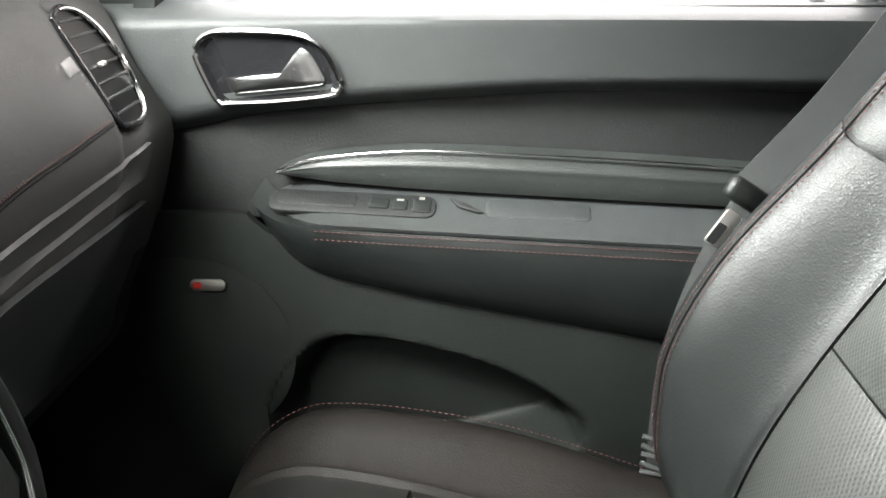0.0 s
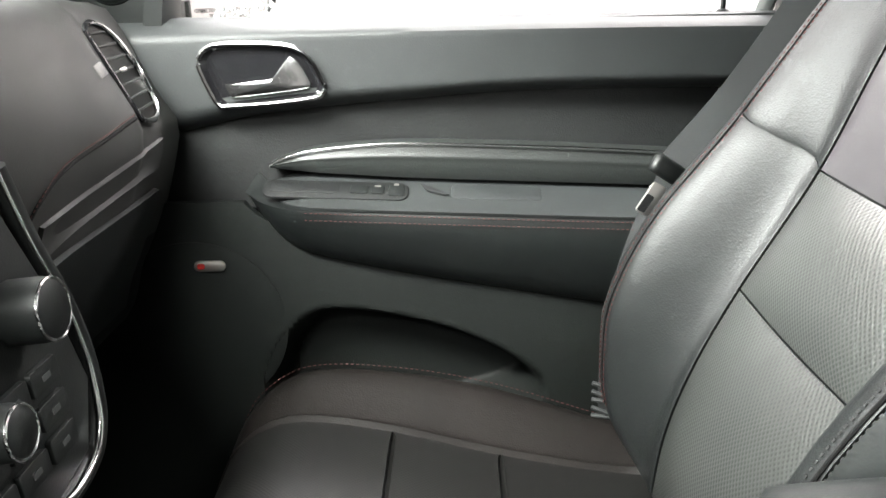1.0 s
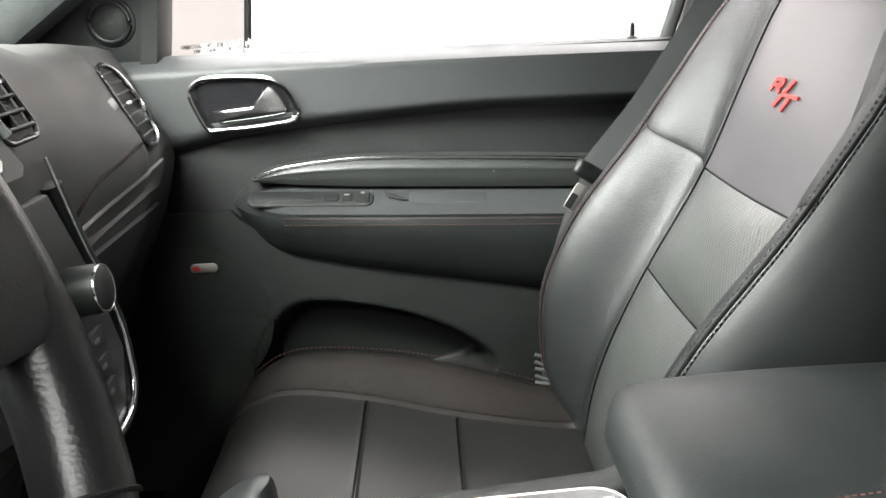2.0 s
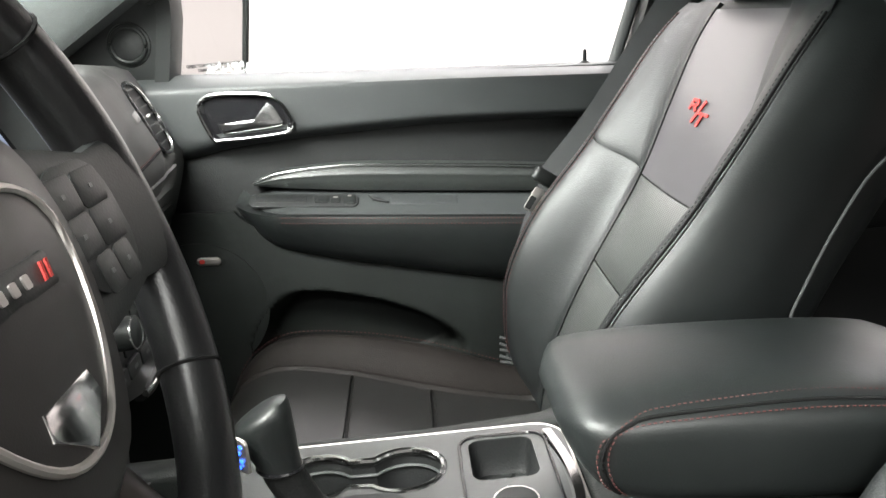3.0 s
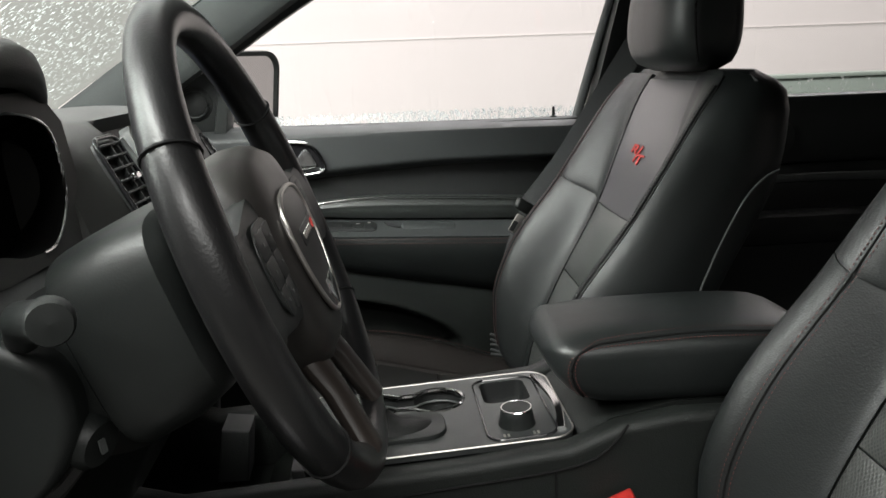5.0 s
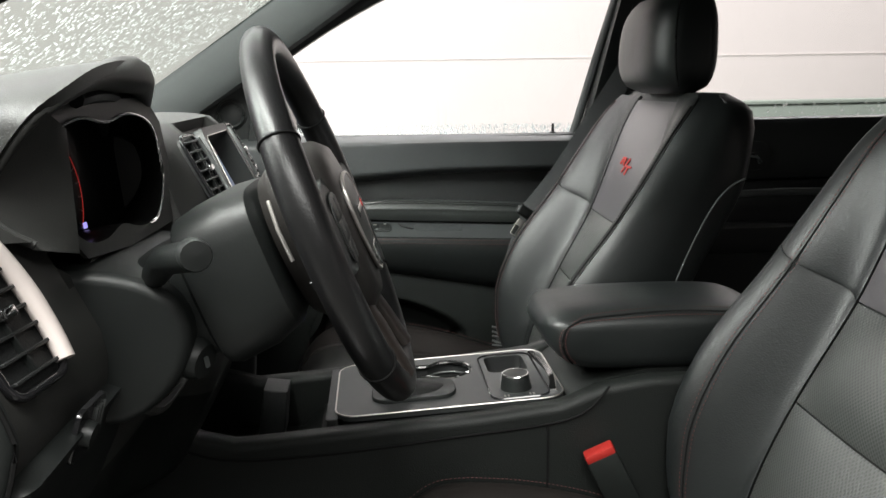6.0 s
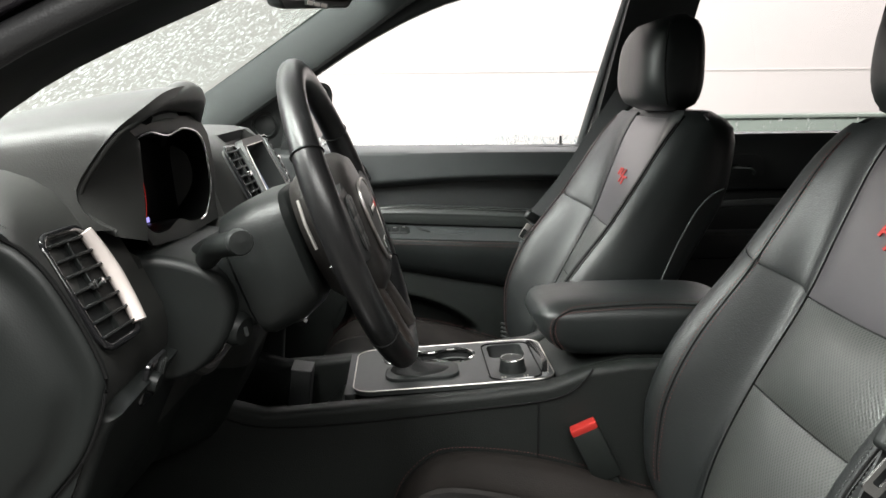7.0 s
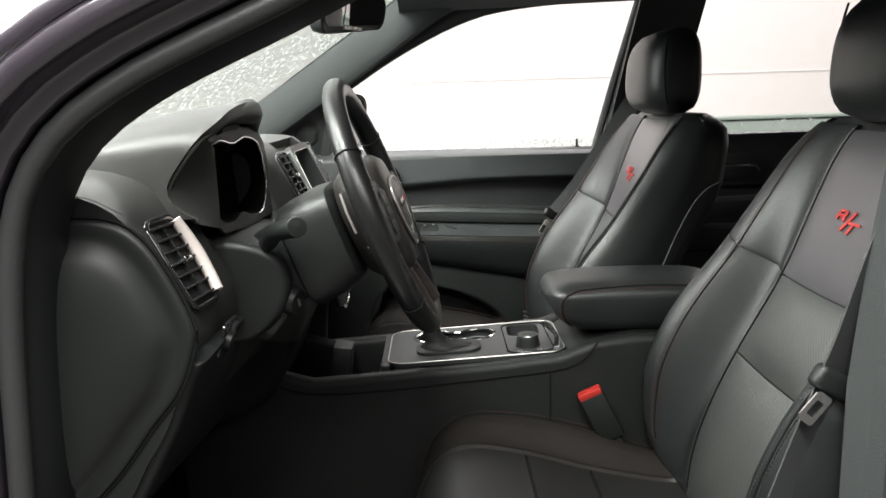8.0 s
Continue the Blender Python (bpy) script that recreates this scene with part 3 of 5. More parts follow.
sp = part("switch_panel", plate(rounded(0.18, 0.034, 0.012), basis(arm_at(-0.127, 0.45, -0.0015), (1, 0, -0.045), tilt), 0.003), DARK, door, "window switch panel")
part("grab_slot", plate(rounded(0.085, 0.02, 0.003), basis(arm_at(-0.165, 0.47, 0.0012), (1, 0, -0.045), tilt), 0.001), DARK, sp)
part("window_switch", plate(rounded(0.022, 0.016, 0.003), basis(arm_at(-0.098, 0.45, 0.0005), (1, 0, -0.045), tilt), 0.003), HARD, sp)
part("window_switch", plate(rounded(0.016, 0.016, 0.003), basis(arm_at(-0.075, 0.45, 0.0005), (1, 0, -0.045), tilt), 0.003), HARD, sp)
part("lock_switch", plate(rounded(0.020, 0.022, 0.003), basis(arm_at(-0.052, 0.45, 0.0005), (1, 0, -0.045), tilt), 0.003), HARD, sp)
part("switch_symbol", plate(rounded(0.008, 0.003, 0.001), basis(arm_at(-0.075, 0.50, 0.004), (1, 0, -0.045), tilt), 0.0004, 0), SILVER, sp)
part("switch_symbol", plate(rounded(0.006, 0.004, 0.001), basis(arm_at(-0.052, 0.55, 0.004), (1, 0, -0.045), tilt), 0.0004, 0), SILVER, sp)
part("pull_cup", plate([(-0.022, 0.010), (-0.014, -0.003), (0.008, -0.011), (0.014, -0.010), (-0.004, 0.002)], basis(arm_at(0.0, 0.5, 0.0015), (1, 0, -0.045), tilt), 0.002), DARK, door, "pull cup in the armrest")
part("pull_recess", plate(rounded(0.112, 0.028, 0.007), basis(arm_at(0.072, 0.52, -0.0016), (1, 0, -0.045), tilt), 0.0018), DOORP, door, "shallow pull recess")
# lock pin and window
part("lock_pin", lathe([(0.0035, 0), (0.0035, 0.012), (0.003, 0.024), (0.0005, 0.026)], (0.357, 0.765, 1.37), (0.357, 0.765, 1.40), 10), HARD, door, "black lock pin")
part("pin_collar", lathe([(0.009, 0), (0.007, 0.003), (0.004, 0.004)], (0.357, 0.765, 1.3725), (0.357, 0.765, 1.40), 14), HARD, door)


def side_glass(x0, x1, z0, z1):
    return lambda u, v: (x0 + (x1 - x0) * u, 0.795 - 0.13 * v ** 1.3, z0 + (z1 - z0) * v)


wg = part("window_pane", sheet(side_glass(-0.335, 0.47, 1.36, 1.78), 10, 8, (0, -0.004, 0)), PANE, door, "clear window glass, wet along the sill")
wg.visible_shadow = False
beads = tagged(part("window_drops", droplets(side_glass(-0.335, 0.47, 1.36, 1.78), 1700, 0.0018, 5, (0.06, 0.93), (0.025, 0.085), Vector((0, 1, 0))), DROP, None), "rain drops along the foot of the side window", "rain drops", kind="stuff")
beads.visible_shadow = False
# sail panel with tweeter
sail = part("sail_panel", prism([(-0.62, 1.36), (-0.350, 1.36), (-0.335, 1.45), (-0.335, 1.53), (-0.36, 1.545), (-0.47, 1.48), (-0.62, 1.39)], 0.738, 0.775, 0.006), HARD, door)
part("tweeter_bowl", lathe([(0.036, 0), (0.034, 0.004), (0.031, 0.005)], (-0.391, 0.739, 1.432), (-0.386, 0.60, 1.432), 32), HARD, sail)
part("tweeter_grille", lathe([(0.026, 0), (0.0255, 0.006), (0.021, 0.009), (0.0, 0.010)], (-0.391, 0.738, 1.432), (-0.386, 0.60, 1.432), 32), DARK, sail, "round tweeter")
part("tweeter_ring", tube([(-0.391 + 0.0275 * math.cos(a), 0.732, 1.432 + 0.0275 * math.sin(a)) for a in np.linspace(0, 2 * math.pi, 32, endpoint=False)], 0.0036, 8, closed=True), HARD, sail)
part("sail_bar", loft([[(x - 0.017, 0.748, z), (x - 0.012, 0.731, z), (x + 0.011, 0.731, z), (x + 0.017, 0.748, z), (x + 0.017, 0.782, z), (x - 0.017, 0.782, z)] for x, z in ((-0.345, 1.368), (-0.336, 1.42), (-0.328, 1.47), (-0.327, 1.54))]), HARD, door)

# outside mirror
om = thing("wing_mirror", "black wing mirror outside the passenger window", "wing mirror", (-0.3, 0.98, 1.40))
MG = basis((-0.318, 0.99, 1.437), (0.62, 0.785, 0), (0, 0, 1))
mo = [(x + 0.012 * y / 0.08, y) for x, y in rounded(0.190, 0.202, 0.042, 8)]
part("housing", loft([[MG @ Vector((x * k, y * k, h)) for x, y in mo] for k, h in ((0.45, -0.10), (0.80, -0.085), (0.98, -0.05), (1.03, -0.01), (1.0, 0.004), (0.92, 0.004), (0.90, -0.004))]), HARD, om)
part("mirror_glass", plate([(x * 0.90, y * 0.90) for x, y in mo], MG @ Matrix.Translation((0, 0, -0.003)), 0.001, 0), MIRROR, om, "bright mirror glass with drops")


def lettering(name, text, size, m, material, parent):
    """Flat raised letters from the built-in font, as a mesh."""
    cu = bpy.data.curves.new(name, "FONT")
    cu.body, cu.size, cu.align_x, cu.align_y, cu.extrude = text, size, "CENTER", "CENTER", 0.0002
    tmp = bpy.data.objects.new(name, cu)
    scene.collection.objects.link(tmp)
    bpy.context.view_layer.update()
    me = bpy.data.meshes.new_from_object(tmp.evaluated_get(bpy.context.evaluated_depsgraph_get()))
    bpy.data.objects.remove(tmp)
    me.transform(m)
    me.materials.clear()
    me.materials.append(material)
    ob = new(name, me)
    ob.parent = parent
    ob.matrix_parent_inverse = parent.matrix_world.inverted()
    return ob


lettering("mirror_warning", "OBJECTS IN MIRROR ARE CLOSER\nTHAN THEY APPEAR", 0.0085, MG @ Matrix.Translation((0.004, -0.058, 0.0)), DARKT, om)
part("mount", prism([(-0.40, 1.335), (-0.32, 1.335), (-0.33, 1.362), (-0.40, 1.368)], 0.80, 1.0, 0.008), PAINT, om)

# ---- rear passenger door ----
rd = thing("rear_door", "closed rear door in dark shade, black panel", "car door", (1.0, 0.75, 0.5))
# panels darker than the front door's: the shade is put into their colour
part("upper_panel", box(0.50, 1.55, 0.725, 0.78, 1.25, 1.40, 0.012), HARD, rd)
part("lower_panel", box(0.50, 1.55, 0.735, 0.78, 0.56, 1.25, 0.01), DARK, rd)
part("trim_strip", tube([(0.55, 0.715, 1.205), (0.7, 0.712, 1.216), (0.9, 0.712, 1.222), (1.3, 0.715, 1.215)], 0.010, 8, flat=0.6), SATIN, rd)
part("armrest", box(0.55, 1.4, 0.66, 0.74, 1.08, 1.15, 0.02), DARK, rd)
part("door_handle", tube([(0.74, 0.70, 1.312), (0.78, 0.69, 1.318), (0.83, 0.69, 1.314), (0.845, 0.70, 1.298)], 0.007, 8), CHROME, rd, "chrome rear door handle")
part("handle_bowl", plate(rounded(0.16, 0.07, 0.03), basis((0.80, 0.722, 1.31), (1, 0, 0), (0, 0, 1)), 0.003), DARK, rd)
rg = part("window_pane", sheet(side_glass(0.50, 1.60, 1.38, 1.78), 8, 8, (0, -0.004, 0)), PANE, rd)
rg.visible_shadow = False
beads2 = tagged(part("window_drops", droplets(side_glass(0.50, 1.60, 1.38, 1.78), 320, 0.0018, 8, (0.05, 0.95), (0.03, 0.13), Vector((0, 1, 0))), DROP, None), "rain drops on the rear side window", "rain drops", kind="stuff")
beads2.visible_shadow = False
lw = thing("low_partition", "grey-green painted low partition outside the car", "partition", (2.4, 2.2, 0))
part("panel", box(1.15, 4.5, 2.10, 2.2, 0, 1.385, 0.01), GREENW, lw)
part("capping", box(1.13, 4.52, 2.08, 2.22, 1.385, 1.40, 0.004), GREENW, lw)


# ---- seats ----
EDGE = line_at([(0.86, 0.235), (0.93, 0.205), (1.0, 0.200), (1.06, 0.206), (1.15, 0.247), (1.25, 0.322), (1.33, 0.376), (1.41, 0.428), (1.47, 0.478)])
MIDL = line_at([(0.86, 0.235), (0.93, 0.250), (1.0, 0.275), (1.09, 0.318), (1.22, 0.385), (1.33, 0.424), (1.41, 0.452), (1.47, 0.482)])
BACK = line_at([(0.86, 0.37), (1.0, 0.41), (1.16, 0.47), (1.30, 0.545), (1.38, 0.565), (1.44, 0.568), (1.47, 0.535)])
WIDE = line_at([(0.86, 0.225), (0.95, 0.25), (1.1, 0.258), (1.25, 0.254), (1.35, 0.248), (1.42, 0.238), (1.455, 0.222), (1.47, 0.195)])


def lean(s):
    """How far the bolster stands forward across the seat: 0 in the middle, 1 on its crest."""
    a = abs(s)
    if a < 0.57:
        return 0.0
    if a < 0.90:
        k = (a - 0.57) / 0.33
        return k * k * (3 - 2 * k)
    return 1.0


def front(s, z):
    a = abs(s)
    x = MIDL(z) + (EDGE(z) - MIDL(z)) * lean(s)
    if a > 0.93:
        k = min(1.0, (a - 0.93) / 0.07)
        x += 0.012 * (1 - math.sqrt(max(0, 1 - k * k)))
    return x, s * WIDE(z), z


CUSH_MID = line_at([(-0.265, 0.78), (-0.255, 0.85), (-0.225, 0.915), (-0.165, 0.940), (-0.055, 0.925), (0.067, 0.893), (0.20, 0.868), (0.30, 0.86)])
CUSH_EDGE = line_at([(-0.265, 0.78), (-0.252, 0.86), (-0.222, 0.930), (-0.16, 0.966), (-0.05, 0.962), (0.067, 0.938), (0.20, 0.893), (0.30, 0.87)])


def top(s, x):
    a = abs(s)
    z = CUSH_MID(x) + (CUSH_EDGE(x) - CUSH_MID(x)) * lean(s * 0.98)
    if a > 0.84:
        k = (a - 0.84) / 0.16
        z -= 0.045 * (1 - math.sqrt(max(0, 1 - k * k)))
    return x, s * (0.262 - 0.03 * max(0, -x - 0.17) / 0.1), z


def over(f, s, v, out):
    """A point a little above a seat surface, along its normal."""
    e = 0.004
    p = Vector(f(s, v))
    n = (Vector(f(s + e, v)) - Vector(f(s - e, v))).cross(Vector(f(s, v + e)) - Vector(f(s, v - e))).normalized()
    if n.dot(Vector((-1, 0, 0.8))) < 0:
        n = -n
    return p + n * out


def region(f, lo, hi, v0, v1):
    """Part of a seat surface: across between lo(v) and hi(v), along from v0 to v1 (numbers or functions of the share across)."""
    def g(u, v):
        a0, a1 = (v0(u) if callable(v0) else v0), (v1(u) if callable(v1) else v1)
        w = a0 + (a1 - a0) * v
        s0, s1 = (lo(w) if callable(lo) else lo), (hi(w) if callable(hi) else hi)
        return f(s0 + (s1 - s0) * u, w)
    return g


def seat(name, label, inner, reach=1.0):
    """A front seat, its own middle at y = 0. inner: +1 or -1, the side that faces the console. reach: length of the cushion."""
    st = thing(name, label, "car seat", (0, 0, 0.46), group="front seats")
    shift = 0.055 if inner > 0 else 0.0
    zs = list(np.linspace(0.86, 1.44, 22)) + [1.455, 1.464, 1.468, 1.47]
    rings = []
    for z in zs:
        w, b, e = WIDE(z), BACK(z), EDGE(z)
        d = b - e
        flank = curve([(e - 0.0045, 0.950 * w), (e + 0.006, 0.992 * w), (e + 0.035, 1.032 * w), (e + 0.45 * d, 1.055 * w), (b - 0.05, 1.03 * w), (b - 0.016, 0.95 * w), (b, 0.72 * w), (b + 0.004, 0.0)], 22)
        ring = [Vector(front(s, z)) + Vector((0.0045, 0, 0)) for s in np.linspace(-0.93, 0.93, 37)]
        ring += [Vector((x, y, z)) for x, y in flank] + [Vector((x, -y, z)) for x, y in flank[-2::-1]]
        rings.append(ring)
    back = part("backrest", loft(rings), LEATHER, st)
    iu = line_at([(1.0, 0.57), (1.09, 0.55), (1.22, 0.535), (1.35, 0.50), (1.47, 0.46)])
    ilow = line_at([(0.86, 0.48), (1.0, 0.535), (1.09, 0.55), (1.22, 0.535), (1.47, 0.46)])
    sag = lambda z, d: (lambda u: z - d * math.sin(math.pi * u))
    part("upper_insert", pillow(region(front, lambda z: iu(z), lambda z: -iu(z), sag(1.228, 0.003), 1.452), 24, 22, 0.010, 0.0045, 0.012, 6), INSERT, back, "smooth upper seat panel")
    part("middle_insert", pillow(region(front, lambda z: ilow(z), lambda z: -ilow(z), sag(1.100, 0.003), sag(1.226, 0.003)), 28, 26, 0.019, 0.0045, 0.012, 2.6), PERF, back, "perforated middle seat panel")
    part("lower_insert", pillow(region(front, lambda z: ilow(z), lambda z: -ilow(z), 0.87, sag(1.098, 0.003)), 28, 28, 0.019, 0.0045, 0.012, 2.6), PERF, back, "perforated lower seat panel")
    for side in (1, -1):
        a, b = (lambda z, q=side: (0.945 if q > 0 else -ilow(z) - 0.01)), (lambda z, q=side: (ilow(z) + 0.01 if q > 0 else -0.945))
        seam_lo = lambda u, q=side: 1.228 + 0.05 * ((1 - u) if q > 0 else u)
        part("side_bolster", pillow(region(front, a, b, 0.87, lambda u: seam_lo(u) - 0.0005), 18, 26, 0.0085, 0.0060, 0.007, 16), BOLSTER, back)
        part("shoulder_bolster", pillow(region(front, a, b, lambda u: seam_lo(u) + 0.0005, 1.460), 18, 18, 0.0085, 0.0060, 0.007, 16), BOLSTER, back)
        crest = np.linspace(0.93, 1.445, 30)
        if side > 0:
            for k in (0.862 - shift, 0.888 - shift):
                part("red_stitching", stitches([tuple(over(front, side * k, z, 0.0096)) for z in crest], 95), REDT, back, "red stitching")
            part("front_seam", tube([over(front, side * (0.875 - shift), z, 0.0088) for z in crest], 0.0011, 6), DARKT, back)
        else:
            part("edge_seam", tube([over(front, side * 0.938, z, 0.0080) for z in crest], 0.0014, 6), DARKT, back)
            for k in (0.915, 0.955):
                part("edge_stitching", stitches([tuple(over(front, side * k, z, 0.0090 if k < 0.94 else 0.0072)) for z in crest], 110, r=0.0007), GREYT, back, "dark grey stitching")
    yi = inner * 1.0
    pip = curve([(0.402, 1.08), (0.412, 1.156), (0.425, 1.193), (0.449, 1.246), (0.478, 1.297), (0.505, 1.324), (0.526, 1.334)], 30)
    part("back_piping", tube([(x, yi * 1.057 * WIDE(z), z) for x, z in pip], 0.0016, 6), SATIN, back, "pale piping round the seat back shell")
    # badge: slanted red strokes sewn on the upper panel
    bx = lambda s, z: Vector(front(s, z)) + Vector((-0.0105, 0, 0.004))
    tl = MIDL(1.36) - MIDL(1.29)
    B = basis(bx(0, 1.327), (0, -1, 0), (tl, 0, 0.07)) @ Matrix.Diagonal((1.12, 0.74, 1, 1))
    strokes = (((-0.030, 0.002), (-0.023, 0.020)), ((-0.025, 0.020), (-0.008, 0.020)), ((-0.008, 0.020), (-0.010, 0.011)), ((-0.026, 0.011), (-0.010, 0.011)), ((-0.018, 0.011), (-0.010, 0.001)),
               ((-0.012, -0.018), (0.012, 0.022)), ((0.000, 0.000), (0.030, 0.000)), ((0.014, -0.001), (0.006, -0.022)))
    bm = bmesh.new()
    for p, q in strokes:
        d = Vector((q[0] - p[0], q[1] - p[1])).normalized()
        n = Vector((-d.y, d.x)) * 0.0026
        c = [bm.verts.new((v[0] + e * n.x, v[1] + e * n.y, h)) for h in (0, 0.0015) for v, e in ((p, 1), (p, -1), (q, -1), (q, 1))]
        for f in ((3, 2, 1, 0), (4, 5, 6, 7), (0, 1, 5, 4), (1, 2, 6, 5), (2, 3, 7, 6), (3, 0, 4, 7)):
            bm.faces.new([c[i] for i in f])
    part("embroidered_badge", moved(bm, B), REDEMB, back, "red embroidered badge", smooth=0)
    # headrest
    hr = []
    for k in np.linspace(0, 1, 15):
        z = 1.468 + 0.186 * k
        e = (1 - abs(2 * k - 1) ** 3) ** 0.5
        wy = 0.095 + 0.045 * e - 0.012 * k
        xf, xb = 0.410 + 0.05 * (1 - e) + 0.006 * k + 0.02 * k ** 4, 0.546 - 0.035 * (1 - e)
        ring = []
        for a in np.linspace(0, 2 * math.pi, 40, endpoint=False):
            cx, cy = math.cos(a), math.sin(a)
            px = math.copysign(abs(cx) ** (0.75 if cx < 0 else 0.45), cx)
            py = math.copysign(abs(cy) ** 0.58, cy)
            ring.append(((xf + xb) / 2 + (xb - xf) / 2 * px, wy * py, z))
        hr.append(ring)
    head = part("headrest", loft(hr), LEATHER, st, "padded leather headrest")
    for side in (1, -1):
        part("headrest_seam", tube([(0.450 + 0.012 * ((z - 1.56) / 0.09) ** 2, side * (0.1352 - 0.006 * ((z - 1.555) / 0.08) ** 2), z) for z in np.linspace(1.482, 1.640, 14)], 0.0020, 6), DARKT, head)
        part("headrest_post", lathe([(0.0055, 0), (0.0055, 0.06)], (0.505, side * 0.065, 1.44), (0.508, side * 0.065, 1.52), 12), CHROME, st, "chrome headrest post")
        part("post_collar", lathe([(0.014, 0), (0.013, 0.008), (0.007, 0.010)], (0.505, side * 0.065, 1.466), (0.508, side * 0.065, 1.53), 14), HARD, st)
    # cushion
    xs = list(np.linspace(-0.265, 0.32, 30))
    rings = []
    for x in xs:
        ring = [Vector(top(s, x)) - Vector((0, 0, 0.0045)) for s in np.linspace(-0.995, 0.995, 33)]
        w = abs(ring[0].y)
        lowz = 0.70 + 0.06 * max(0, (-x - 0.19) / 0.08)
        ring += [Vector((x, w, min(lowz + 0.05, ring[-1].z - 0.01))), Vector((x, w * 0.9, lowz)), Vector((x, 0, lowz)), Vector((x, -w * 0.9, lowz)), Vector((x, -w, min(lowz + 0.05, ring[0].z - 0.01)))]
        rings.append(ring)
    cush = part("cushion", loft(rings), LEATHER, st)
    for side in (1, -1):
        lo, hi = (0.60, 0.99) if side > 0 else (-0.99, -0.60)
        part("cushion_bolster", pillow(region(top, lo, hi, -0.258, 0.24), 16, 30, 0.008, 0.001, 0.012, 16), CUSHION, cush)
        pts = [over(top, side * 0.915, x, 0.0090) for x in np.linspace(-0.245, 0.22, 24)]
        part("red_stitching", stitches([tuple(p) for p in pts], 80), REDT, cush, "red stitching")
    for v0, v1, nm in ((-0.252, -0.0552, "front_insert"), (-0.0548, 0.0668, "middle_insert"), (0.0672, 0.24, "rear_insert")):
        part(nm, pillow(region(top, -0.59, 0.59, v0, v1), 20, 16, 0.0065, 0.0052, 0.010, 26), PERF_SHADED, cush)
    for ob in [cush] + list(cush.children):
        for v in ob.data.vertices:
            if v.co.x < 0.2:
                v.co.x = 0.2 + (v.co.x - 0.2) * reach
    part("seat_base", box(-0.16, 0.34, -0.22, 0.22, 0.52, 0.72, 0.02), HARD, st)
    part("side_shield", prism([(-0.22, 0.68), (0.36, 0.68), (0.40, 0.82), (0.34, 0.86), (0.22, 0.83), (-0.18, 0.80)], inner * 0.25 - 0.012, inner * 0.25 + 0.012, 0.008), HARD, st)
    part("side_shield", prism([(-0.22, 0.68), (0.36, 0.68), (0.40, 0.82), (0.34, 0.86), (0.22, 0.83), (-0.18, 0.80)], -inner * 0.25 - 0.012, -inner * 0.25 + 0.012, 0.008), HARD, st)
    for x in (-0.12, 0.28):
        for y in (-0.2, 0.2):
            part("seat_foot", box(x - 0.03, x + 0.03, y - 0.02, y + 0.02, 0.455, 0.53, 0.005), HARD, st)
    return st


ps = seat("bucket_chair", "black leather front passenger seat with red stitching", -1)
ps.location = (0, 0.37, 0.46)
ds = seat("bucket_chair", "black leather driver seat with red stitching", 1, 0.89)
ds.location = (0.122, -0.388, 0.458)


# ---- seat belts ----
def belt(path, half, thick=0.0012, n=40, up=(0, 1, 0)):
    c = [Vector(q) for q in curve(path, n)]
    rings = []
    for i in range(n):
        d = (c[min(i + 1, n - 1)] - c[max(i - 1, 0)]).normalized()
        nrm = Vector(up[i] if isinstance(up, list) else up)
        side = d.cross(nrm).normalized()
        nn = side.cross(d)
        rings.append([c[i] + side * half + nn * thick, c[i] - side * half + nn * thick, c[i] - side * half - nn * thick, c[i] + side * half - nn * thick])
    return loft(rings)


sb = thing("passenger_seat_belt", "dark grey woven seat belt beside the passenger seat", "seat belt", (0.2, 0.62, 0.9))
part("shoulder_webbing", belt([(0.53, 0.66, 1.56), (0.432, 0.655, 1.41), (0.352, 0.648, 1.29), (0.272, 0.64, 1.195)], 0.024, up=(-0.35, -1, 0)), WEB, sb)
part("lap_webbing", belt([(0.276, 0.64, 1.195), (0.245, 0.64, 1.12), (0.222, 0.645, 1.02), (0.217, 0.645, 0.93), (0.22, 0.65, 0.86)], 0.017, up=(-0.35, -1, 0)), WEB, sb)
part("tongue_cover", moved(box(-0.027, 0.027, -0.008, 0.008, -0.012, 0.012, 0.007, 3), pose(0.268, 0.628, 1.203, 0, 32, 20)), HARD, sb, "black belt tongue cover")
part("tongue", moved(plate(rounded(0.018, 0.040, 0.004), Matrix.Identity(4), 0.003), basis((0.246, 0.622, 1.172), (0.85, 0.1, -0.52), (0.52, 0, 0.85))), SILVER, sb, "chrome belt tongue")
part("tongue_slot", plate(rounded(0.010, 0.022, 0.002), basis((0.240, 0.6185, 1.168), (0.85, 0.1, -0.52), (0.52, 0, 0.85)), 0.001, 0), DARK, sb)
for k in range(6):
    part("webbing_fold", tube([(0.185, 0.605, 0.945 - 0.011 * k), (0.21, 0.603, 0.938 - 0.010 * k - 0.006 * (k % 2)), (0.235, 0.607, 0.940 - 0.012 * k)], 0.0028, 6), SATIN, sb, "bunched belt edge")

